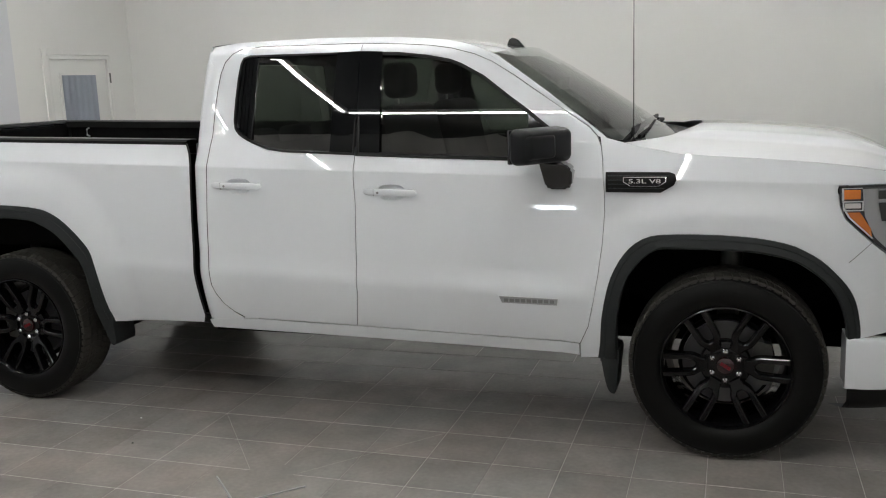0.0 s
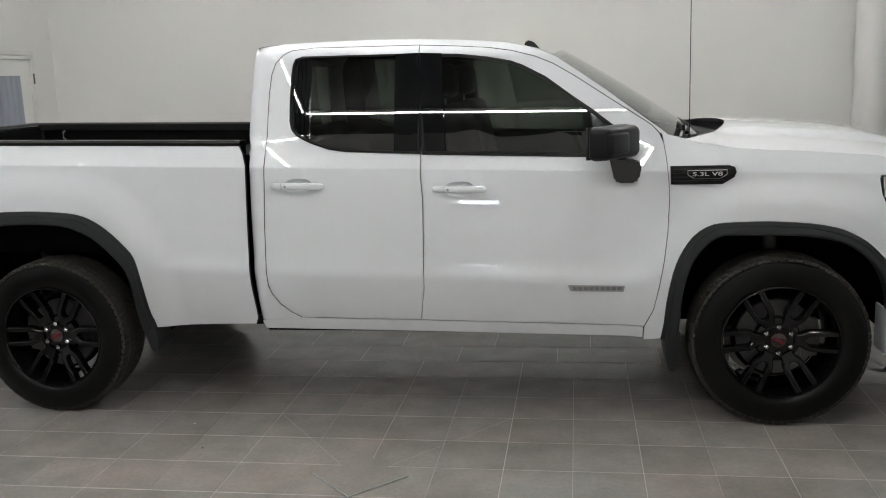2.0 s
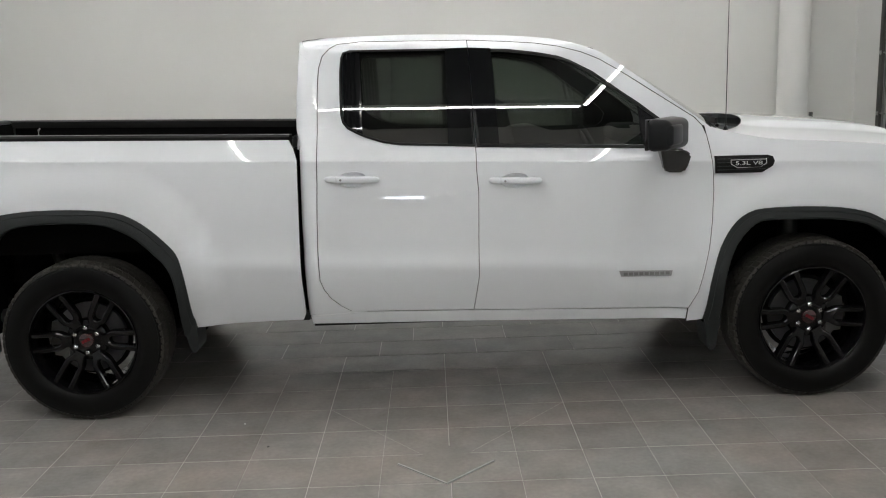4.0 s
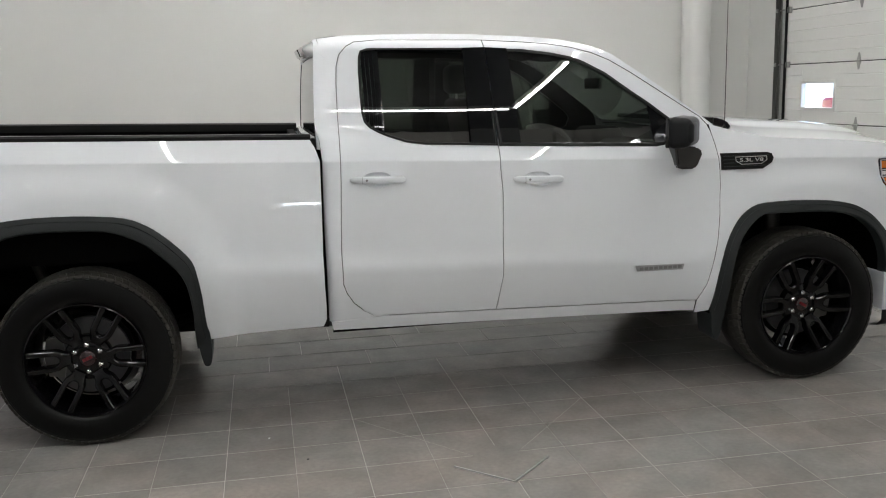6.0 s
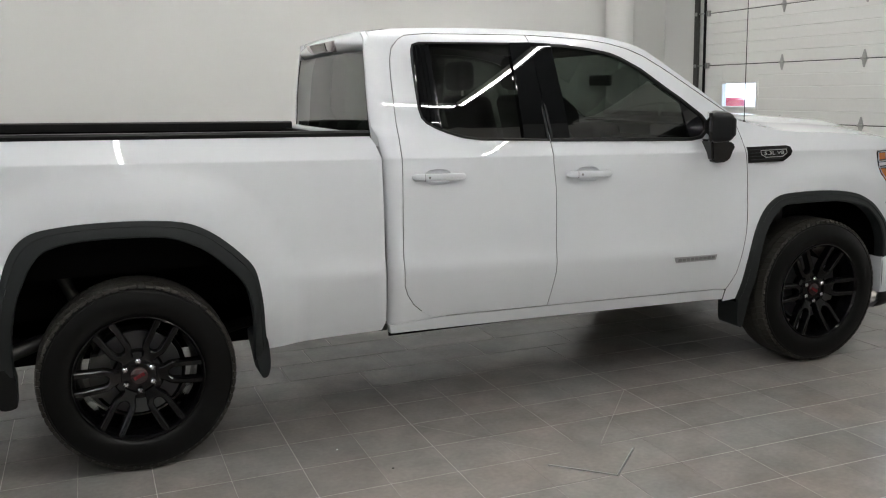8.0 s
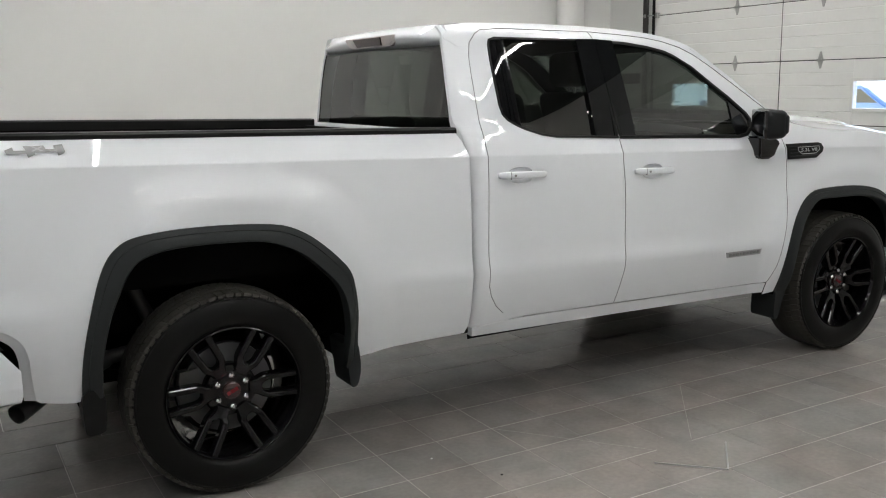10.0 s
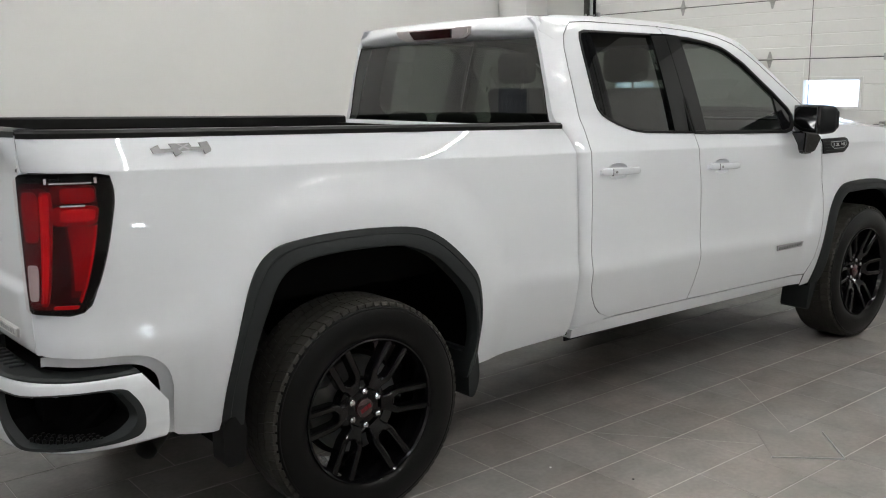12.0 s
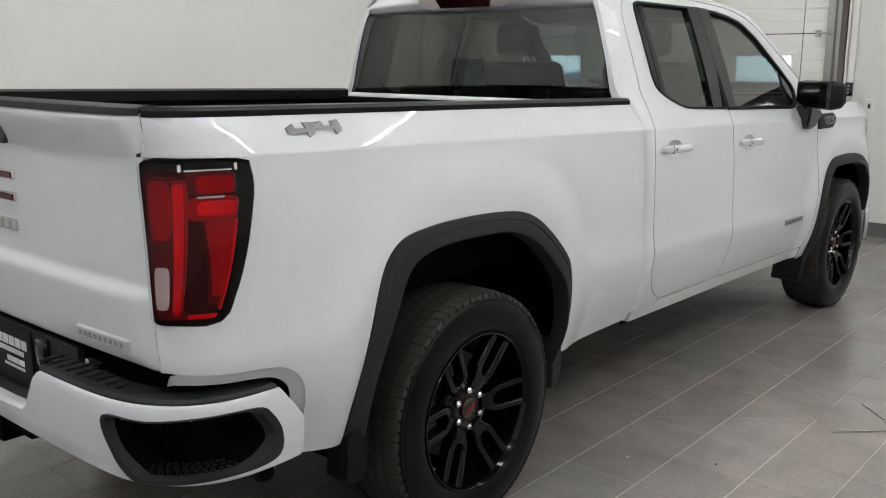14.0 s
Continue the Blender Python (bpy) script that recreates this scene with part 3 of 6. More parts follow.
def yard_pickup(x, y):
    """A pale blue pickup parked across the yard, its bonnet towards -y."""
    c = empty("parked_pickup", "pale blue pickup truck parked out in the yard", "pickup truck", (x, y, -0.06))
    side = [(-1.95, 0.42), (-2.0, 0.75), (-1.9, 1.22), (-0.75, 1.30), (-0.35, 1.58), (1.0, 1.60), (1.12, 1.36), (3.1, 1.34), (3.15, 0.45)]
    bm = prism(side, lambda u, v, w: (-0.95 + w, u, v), 1.9)
    bmesh.ops.bevel(bm, geom=bm.edges[:], offset=0.05, segments=2, affect="EDGES")
    part("body", bm, YARDBLUE, c, smooth=40)
    for loop in ([(-0.62, 1.32), (-0.32, 1.53), (0.22, 1.54), (0.22, 1.32)], [(0.32, 1.32), (0.32, 1.54), (0.92, 1.54), (1.0, 1.34)]):
        part("side_window", prism(loop, lambda u, v, w: (-0.955 + w, u, v), 0.02), GLOSSBLACK, c, "dark side window")
    for u in (-1.15, 2.15):
        part("tyre", tube([(-0.96, u, 0.38), (-0.72, u, 0.38)], 0.38, 28), RUBBER, c, smooth=40)


yard_pickup(12.6, 5.0)


# ---- the pickup truck: rear axle at x = 0, nose towards +x, centre line y = 0 ----
truck = empty("pickup_truck", "white double-cab pickup truck with black wheels, on a tiled floor", "pickup truck")
WB, HUB = 3.745, 0.418
WZ = [0.30, 0.42, 0.50, 0.60, 0.70, 0.775, 0.85, 0.92, 1.03, 1.11, 1.18, 1.25, 1.305, 1.34, 1.38, 1.42, 1.45]
WY = [0.84, 0.885, 0.917, 0.950, 0.974, 0.986, 0.9735, 0.9718, 0.9690, 0.9648, 0.9598, 0.9545, 0.950, 0.9341, 0.9149, 0.8949, 0.880]


def raw_width(z):
    """Body section: a low bulge with a ledge, a flat door, the shoulder crease, and glass that bows out a little."""
    if z < 1.45:
        return interp(z, WZ, WY)
    u = z - 1.45
    glass = 0.880 - 0.29 * u - 0.14 * u * u
    return glass if z < 1.895 else glass - 0.9 * (z - 1.895) - 6.0 * (z - 1.895) ** 2


def rounded_width(z):
    """The section with its two creases kept crisp and the rest eased."""
    r = min(max(min(abs(z - 1.305), abs(z - 0.775)) * 0.8, 0.0035 if z > 1.0 else 0.024), 0.03)
    return sum(raw_width(z + r * k / 4) for k in range(-4, 5)) / 9


WTAB = [rounded_width(0.2 + 0.002 * k) for k in range(901)]


def width(z):
    k = min(max((z - 0.2) / 0.002, 0), 899.9)
    i = int(k)
    return WTAB[i] + (WTAB[i + 1] - WTAB[i]) * (k - i)


SMOOTH = [sum(WTAB[min(max(k + j, 0), 900)] for j in range(-70, 71, 10)) / 15 for k in range(901)]


def step01(a, b, x):
    t = min(max((x - a) / (b - a), 0), 1)
    return t * t * (3 - 2 * t)


def body(x, z):
    """Half width of the body at x, z; the body leans a little to the nose."""
    w = width(z + 0.030 * (x - 1.14))
    for xc, a, b, far in ((0.0, 0.555, 0.685, 1.37), (WB, 0.54, 0.595, 1.34)):
        rho = (abs((x - xc) / a) ** 2.6 + max((z - HUB) / b, 0) ** 2.6) ** (1 / 2.6)
        f = 1 - step01(1.10, far, rho)
        if f > 0:
            k = min(max((z + 0.030 * (x - 1.14) - 0.2) / 0.002, 0), 899.9)
            low = SMOOTH[int(k)] + (SMOOTH[int(k) + 1] - SMOOTH[int(k)]) * (k - int(k))
            w += (low - w + 0.026) * f
    if x > 4.0:
        w *= max(1 - ((x - 4.0) / 0.74) ** 2.6, 0.0) ** (1 / 2.6)
    return w


RX = [-1.104, -1.10, -1.09, -1.06, -1.01, -0.95, -0.88, -0.80]
RY = [0.162, 0.148, 0.122, 0.085, 0.046, 0.022, 0.006, 0.0]


def bed_skin(x, z):
    return body(x, z) - soft(x, RX, RY) * (1 - 0.42 * step01(1.34, 1.47, z))


def cab_skin(x, z):
    high = step01(1.40, 1.46, z)
    u = min(max((1.225 - x) / (0.085 + 0.027 * high), 0), 0.985)
    return body(x, z) - (0.06 + 0.025 * high) * (1 - math.sqrt(1 - u * u)) - 0.20 * high * max(1.43 - x, 0) ** 2


def glass_skin(x, z):
    """The glass runs on below the belt in its own even bow, a little inside the door's shoulder."""
    zz = z + 0.030 * (x - 1.14)
    return cab_skin(x, z) if zz > 1.47 else cab_skin(x, z) - width(zz) + 0.880 - 0.29 * (zz - 1.45) - 0.14 * (zz - 1.45) * abs(zz - 1.45)


RDOOR = [(2.01, 1.898), (1.4582, 1.904), (1.347, 1.895), (1.307, 1.874), (1.268, 1.832), (1.25, 1.771), (1.243, 1.68), (1.24, 1.55), (1.239, 1.4), (1.234, 1.2), (1.225, 1), (1.221, 0.85), (1.224, 0.7), (1.24, 0.652), (1.274, 0.598), (1.324, 0.553), (1.3963, 0.521)]
BSEAM = [(2.005, 0.510), (2.034, 0.69), (2.037, 0.9), (2.042, 1.12), (2.034, 1.24), (2.034, 1.324), (2.026, 1.555), (2.012, 1.854)]
FDOOR = [(2.011, 1.897), (2.21, 1.884), (2.357, 1.871), (2.475, 1.851), (2.592, 1.817), (2.68, 1.778), (2.79, 1.709), (2.93, 1.611), (3.066, 1.517), (3.147, 1.461), (3.184, 1.42),
         (3.203, 1.374), (3.213, 1.31), (3.224, 1.18), (3.226, 1.097), (3.218, 0.955), (3.20, 0.812), (3.18, 0.70), (3.154, 0.578), (3.112, 0.486)]
RWIN = [(2.0095, 1.855), (1.4098, 1.862), (1.373, 1.85), (1.361, 1.82), (1.355, 1.75), (1.354, 1.63), (1.356, 1.53), (1.366, 1.485), (1.3906, 1.455), (1.4339, 1.43), (1.4821, 1.409), (1.567, 1.381), (1.653, 1.368), (2.031, 1.35)]
FWIN = [(2.0148, 1.853), (2.208, 1.845), (2.356, 1.825), (2.474, 1.80), (2.532, 1.777), (2.646, 1.714), (2.786, 1.606), (2.869, 1.546), (2.925, 1.50), (2.985, 1.452),
        (3.012, 1.415), (3.0, 1.36), (2.95, 1.325), (2.88, 1.316), (2.0370, 1.347)]
RARCH = [(-0.563, 0.47), (-0.56, 0.59), (-0.543, 0.718), (-0.51, 0.854), (-0.479, 0.952), (-0.444, 1.02), (-0.401, 1.062), (-0.349, 1.085), (-0.266, 1.097), (-0.15, 1.104), (0.035, 1.102), (0.215, 1.085),
         (0.318, 1.045), (0.403, 0.983), (0.476, 0.912), (0.514, 0.862), (0.532, 0.80), (0.548, 0.69), (0.557, 0.55), (0.572, 0.46)]
RARCH_IN = [(-0.49, 0.43), (-0.485, 0.62), (-0.453, 0.784), (-0.414, 0.882), (-0.379, 0.949), (-0.335, 0.996), (-0.271, 1.02), (-0.185, 1.032), (-0.05, 1.035), (0.13, 1.026),
            (0.222, 0.999), (0.31, 0.953), (0.394, 0.877), (0.454, 0.81), (0.485, 0.742), (0.503, 0.62), (0.503, 0.50), (0.505, 0.42)]
FARCH = [(3.192, 0.42), (3.205, 0.50), (3.215, 0.62), (3.242, 0.76), (3.272, 0.843), (3.313, 0.912), (3.36, 0.960), (3.428, 0.994), (3.53, 1.003), (3.70, 1.004), (3.86, 0.993), (3.975, 0.972),
         (4.04, 0.947), (4.108, 0.907), (4.165, 0.855), (4.21, 0.805), (4.24, 0.755), (4.258, 0.70), (4.272, 0.62), (4.275, 0.57)]
FARCH_IN = [(3.275, 0.42), (3.278, 0.50), (3.288, 0.66), (3.32, 0.785), (3.357, 0.851), (3.40, 0.901), (3.457, 0.937), (3.53, 0.942), (3.75, 0.940), (3.88, 0.930), (4.0, 0.903), (4.075, 0.86),
            (4.14, 0.802), (4.185, 0.73), (4.215, 0.64), (4.225, 0.566)]


def rear_edge(z):
    """Rear edge of the cab's corner pillar."""
    return soft(z, [1.40, 1.47, 1.60, 1.75, 1.86, 1.91], [1.145, 1.128, 1.131, 1.139, 1.146, 1.152])


def edge_z(x):
    """Height of the roof's side edge."""
    return soft(x, [1.10, 1.165, 1.3, 1.75, 2.2, 2.45, 2.54, 2.65, 2.72], [1.898, 1.916, 1.932, 1.937, 1.919, 1.893, 1.871, 1.832, 1.795])


def hood_edge(x):
    return soft(x, [3.2, 3.36, 3.53, 3.9, 4.2, 4.4, 4.62], [1.42, 1.374, 1.342, 1.316, 1.288, 1.25, 1.17])


def trim_ring(name, loop, width, fun, side, mat, parent, proud=0.004, label=""):
    """A frame of the given width along a closed outline on the body's side."""
    loop = clean(loop)
    inner = inset(loop, width)
    bm = bmesh.new()
    rings = []
    for pts, up in ((loop, -0.004), (loop, proud), (inset(loop, width * 0.15), proud + 0.002), (inset(loop, width * 0.85), proud + 0.001), (inner, -0.02)):
        rings.append([bm.verts.new((x, side * (fun(x, z) + up), z)) for x, z in pts])
    for a, b in zip(rings, rings[1:]):
        for k in range(len(a)):
            j = (k + 1) % len(a)
            bm.faces.new((a[k], a[j], b[j], b[k]))
    bmesh.ops.recalc_face_normals(bm, faces=bm.faces[:])
    return part(name, bm, mat, parent, label, smooth=40)


def arch_trim(outer, inner, side, parent):
    """The wheel-arch moulding: a band lofted from the panel's edge to the opening."""
    n = 60
    a, b = smooth_line(outer, 6), smooth_line(inner, 6)

    def at(line, t):
        k = t * (len(line) - 1)
        i = min(int(k), len(line) - 2)
        return Vector(line[i]).lerp(Vector(line[i + 1]), k - i)
    sect = [(-0.02, -0.012), (-0.01, 0.004), (0.0, 0.008), (0.30, 0.013), (0.34, 0.010), (0.80, 0.018), (0.95, 0.016), (1.0, 0.008), (1.0, -0.05)]

    def point(t, s):
        p, q = at(a, t), at(b, t)
        f, up = s
        m = p.lerp(q, f)
        edge = body(p.x, p.y) if up < 0.0 and f < 0.5 else body(p.x, p.y) * (1 - f) + (body(p.x, p.y) + 0.004) * f
        return (m.x, side * (edge + up), m.y)
    return part("arch_moulding", grid(lin(0, 1, n), sect, point), TRIM, parent, "dark grey textured plastic wheel-arch moulding", smooth=28)


def cup_loop(x0, x1, z):
    xm = (x0 + x1) / 2
    return [(xm + 0.070 * math.copysign(abs(math.cos(a)) ** 0.75, math.cos(a)), z - 0.003 + 0.037 * math.copysign(abs(math.sin(a)) ** 0.8, math.sin(a))) for a in lin(0, 2 * math.pi, 28)[:-1]]


def handle(x0, x1, z, side, parent):
    """A door's pull: a cup pressed into the panel and a bar across it."""
    xm = (x0 + x1) / 2
    cup = cup_loop(x0, x1, z)
    bm = bmesh.new()
    rings = []
    for f, d in ((1.0, 0.0), (0.95, -0.004), (0.88, -0.014), (0.70, -0.022), (0.3, -0.026)):
        rings.append([bm.verts.new((xm + (x - xm) * f, side * (body(x, zz) + d), z + (zz - z) * f)) for x, zz in cup])
    for a, b in zip(rings, rings[1:]):
        for k in range(len(a)):
            bm.faces.new((a[k], a[(k + 1) % len(a)], b[(k + 1) % len(a)], b[k]))
    bm.faces.new(rings[-1])
    bmesh.ops.recalc_face_normals(bm, faces=bm.faces[:])
    part("handle_cup", bm, PAINT, parent, smooth=50)
    us = lin(0, 1, 24)
    sect = lin(0, 2 * math.pi, 14)[:-1]
    bm = bmesh.new()
    rings = []
    for u in us:
        x = x0 + (x1 - x0) * u
        e = max(1 - abs(2 * u - 1) ** 14, 0.16) ** 0.5
        out = 0.018 + 0.014 * (1 - abs(2 * u - 1) ** 2.5)
        rings.append([bm.verts.new((x, side * (body(x, z) + out + 0.010 * math.copysign(abs(math.cos(a)) ** 0.7, math.cos(a)) * e),
                                    z - 0.004 * (2 * u - 1) + 0.0165 * math.copysign(abs(math.sin(a)) ** 0.5, math.sin(a)) * e)) for a in sect])
    for a, b in zip(rings, rings[1:]):
        for k in range(len(sect)):
            bm.faces.new((a[k], a[(k + 1) % len(sect)], b[(k + 1) % len(sect)], b[k]))
    bm.faces.new(rings[0][::-1])
    bm.faces.new(rings[-1])
    for x in (x0 + 0.03, x1 - 0.03):
        box(bm, (x - 0.02, side * (body(x, z) - 0.004), z - 0.012), (x + 0.02, side * (body(x, z) + 0.02), z + 0.012), 0.004)
    bmesh.ops.recalc_face_normals(bm, faces=bm.faces[:])
    part("door_handle", bm, PAINT, parent, "white painted pull handle", smooth=45)
    part("handle_joint", boxes(((x0 + 0.058, side * (body(x0, z) + 0.030), z - 0.0165), (x0 + 0.0592, side * (body(x0, z) + 0.0405), z + 0.0165))), GREYBADGE, parent)
    part("lock", tube([(x0 + 0.08, side * (body(x0, z) + 0.034), z), (x0 + 0.08, side * (body(x0, z) + 0.0425), z)], 0.006, 10), GREYBADGE, parent)


def glass(name, loop, side, mat, parent, down=0.012, label=""):
    return skin(name, loop, glass_skin, side, mat, parent, label, depth=0, step=(0.1, 0.03), down=down)


def bars(n, x0, x1, z, h, side, fun, mat, parent, name="badge_bar", up=0.004):
    """Plain bars in place of small writing."""
    bm = bmesh.new()
    w = (x1 - x0) / n
    for k in range(n):
        a, b = x0 + k * w + 0.12 * w, x0 + (k + 1) * w - 0.12 * w
        y = fun((a + b) / 2, z)
        box(bm, (a, side * (y + up - 0.002), z - h / 2), (b, side * (y + up + 0.002), z + h / 2))
    return part(name, bm, mat, parent)


def doors(side):
    near = side < 0
    fd = skin("front_door", inset(FDOOR + BSEAM, 0.002), cab_skin, side, PAINT, truck, "white front door with a black mirror and tinted window", holes=[FWIN, cup_loop(2.093, 2.357, 1.180)], depth=0.03)
    rd = skin("rear_door", inset(RDOOR + BSEAM, 0.002), cab_skin, side, PAINT, truck, "white rear door with a tinted window", holes=[RWIN, cup_loop(1.275, 1.547, 1.210)], depth=0.03)
    glass("side_window", FWIN, side, GLASS_SIDE, fd, label="dark tinted side window")
    glass("side_window", RWIN, side, GLASS_REAR, rd, label="dark tinted side window")
    trim_ring("window_trim", FWIN, 0.018, cab_skin, side, SATINTRIM, fd, label="black window surround")
    trim_ring("window_trim", RWIN, 0.012, cab_skin, side, SATINTRIM, rd, label="black window surround")
    skin("pillar_cover", [(1.896, 1.856), (2.010, 1.857), (2.0245, 1.56), (2.0315, 1.350), (1.896, 1.353)], glass_skin, side, GLASSBLACK, rd, "gloss black pillar cover", depth=0.012, down=-0.0065)
    skin("pillar_cover", [(2.0135, 1.857), (2.128, 1.850), (2.141, 1.6), (2.154, 1.347), (2.0355, 1.350), (2.028, 1.56)], glass_skin, side, GLASSBLACK, fd, "gloss black pillar cover", depth=0.012, down=-0.0065)
    for k in range(4):
        x = 1.373 + 0.0205 * k
        zt, zb = 1.845, max(1.49 - 0.019 * k, 1.425)
        skin("quarter_trim", [(x, zt), (x + 0.017, zt), (x + 0.020, zb), (x + 0.003, zb)], cab_skin, side, GLASSBLACK, rd, depth=0.006, down=0.0015 + 0.0015 * (k % 2))
    skin("window_run", [(1.449, 1.855), (1.459, 1.855), (1.467, 1.40), (1.457, 1.40)], cab_skin, side, GLOSSBLACK, rd, depth=0.006, down=0.004)
    skin("sail_panel", [(2.862, 1.548), (2.925, 1.498), (2.985, 1.45), (3.008, 1.41), (2.99, 1.352), (2.93, 1.322), (2.88, 1.318)], cab_skin, side, GLOSSBLACK, fd, "black sail panel at the mirror", depth=0.01, down=0.004)
    handle(1.275, 1.547, 1.210, side, rd)
    handle(2.093, 2.357, 1.180, side, fd)
    b = skin("door_badge", [(2.745, 0.703), (3.018, 0.698), (3.012, 0.668), (2.757, 0.671)], body, side, SILVER, fd, "grey metal badge with small raised lettering", depth=0.006, down=-0.006)
    bars(9, 2.765, 3.005, 0.685, 0.016, side, body, GREYBADGE, fd, "badge_lettering", 0.0065)
    mirror(side, fd)


def rounded(lo, hi, r, segs=4):
    bm = bmesh.new()
    box(bm, lo, hi, r, segs)
    return bm


def mirror(side, parent):
    def taper(bm, f):
        for v in bm.verts:
            v.co = f(v.co)
        return bm

    m = empty_part("side_mirror", parent, "black textured towing-size side mirror")

    ax, ay = 0.577, 0.816      # the head lies along this line, its outer end swept back

    def shape(c):
        """Local: x across the thickness (front +), y along the head (inner +), z up."""
        th, al, z = c
        k = (th + 0.06) / 0.12
        z = 1.394 + z * (1 - 0.14 * max(k, 0) ** 2)
        al = al * (1 - 0.10 * max(k, 0) ** 2)
        x = 2.969 + ay * th + ax * al
        y = -1.051 - ax * th + ay * al
        return Vector((x, side * -y, z))
    part("mirror_housing", taper(rounded((-0.060, -0.150, -0.080), (0.060, 0.150, 0.080), 0.034, 5), shape), SATIN, m, smooth=40)
    part("mirror_cap", taper(rounded((0.02, -0.145, -0.062), (0.068, 0.03, 0.060), 0.022, 4), shape), SATIN, m, "satin dark mirror cap", smooth=40)
    part("mirror_bezel", taper(rounded((-0.066, -0.142, -0.074), (-0.05, 0.142, 0.074), 0.003, 2), shape), GLOSSBLACK, m, smooth=40)
    part("mirror_glass", taper(rounded((-0.069, -0.136, -0.069), (-0.0645, 0.136, 0.069), 0.002, 1), shape), MIRROR, m, "mirror glass")
    loop = [(2.968, 1.208), (2.985, 1.196), (3.066, 1.196), (3.084, 1.212), (3.094, 1.285), (3.062, 1.312), (2.942, 1.324)]
    bm = prism(loop, lambda u, v, w: (u, side * (body(u, v) - 0.01 + w * (1.0 if v > 1.25 else 0.42)), v), 0.105)
    bmesh.ops.bevel(bm, geom=bm.edges[:], offset=0.010, segments=2, affect="EDGES")
    part("mirror_arm", bm, GLOSSBLACK, m, smooth=40)


def empty_part(name, parent, label=""):
    ob = new(name)
    ob.parent = parent
    if label:
        ob["label"] = label
    return ob


MIRROR = material("mirror_silver", (0.2, 0.206, 0.21), 0.02, 1.0)


def cab_side(side):
    outer = [(1.15, 0.50), (1.145, 1.0), (1.15, 1.30), (1.145, 1.40)] + [(rear_edge(z), z) for z in lin(1.42, 1.88, 14)] + [(x, edge_z(x)) for x in (1.145, 1.165, 1.3, 1.5, 1.75, 2.0, 2.2, 2.35, 2.45, 2.54, 2.60, 2.65)] \
        + [(2.70, 1.808), (2.80, 1.736), (2.93, 1.641), (3.07, 1.532), (3.21, 1.424), (3.235, 1.40)]
    inner = inset(FDOOR + [(2.0, 0.5), (2.0, 1.88)], -0.002)[:11][::-1] + inset(RDOOR + [(2.0, 0.5), (2.0, 1.88)], -0.002)[1:16] + [(1.372, 0.5225), (1.365, 0.513)]
    shell = skin("cab_frame", outer + inner, cab_skin, side, PAINT, truck, "white cab frame and pillars", depth=0.02)
    part("cab_rear_edge", grid(lin(0.51, 1.39, 16), lin(0, 1, 4), lambda z, v: (1.1505, side * ((cab_skin(1.15, z) - 0.017) * (1 - v) + 0.842 * v), z)), PAINT, shell, smooth=60)
    lines = [(Vector(a), Vector(b)) for a, b in zip(outer, outer[1:])] + [(Vector(inner[-1]), Vector(outer[0]))]
    for p in shell.data.polygons:      # only the edges round the doors keep the joint's shade colour
        c = Vector((p.center.x, p.center.z))
        if p.material_index and min((c - a - (b - a) * min(max((c - a).dot(b - a) / (b - a).length_squared, 0), 1)).length for a, b in lines if b != a) < 0.006:
            p.material_index = 0
    skin("rocker_panel", [(1.16, 0.4995), (1.365, 0.5125), (1.42, 0.516), (2.0, 0.507), (3.107, 0.483), (3.105, 0.425), (2.035, 0.445), (1.17, 0.455)], body, side, PAINT, truck, "white rocker panel", depth=0.05)
    skin("sill_corner", [(1.30, 0.505), (1.45, 0.505), (1.45, 0.53), (1.30, 0.56)], cab_skin, side, PAINT, truck, depth=0.0, down=0.008)
    # Black sheets behind the doors stand for the seals and the gaps' shade.
    for loop, hole in ((FDOOR, FWIN), (RDOOR, RWIN)):
        skin("door_seal", inset(clean(loop + BSEAM), -0.014), cab_skin, side, SEAL, truck, holes=[hole], depth=0.0, down=0.031)
    # pinch-weld tabs under the rocker
    bm = bmesh.new()
    for k in range(10):
        x = 1.30 + 0.19 * k
        box(bm, (x, side * 0.868, 0.441 - 0.014 * (x - 1.3) / 1.8), (x + 0.05, side * 0.875, 0.452 - 0.016 * (x - 1.3) / 1.8), 0.002)
    part("sill_flange", joined(bm, boxes(((1.17, side * 0.855, 0.434), (3.1, side * 0.866, 0.47)))), LINER, truck)


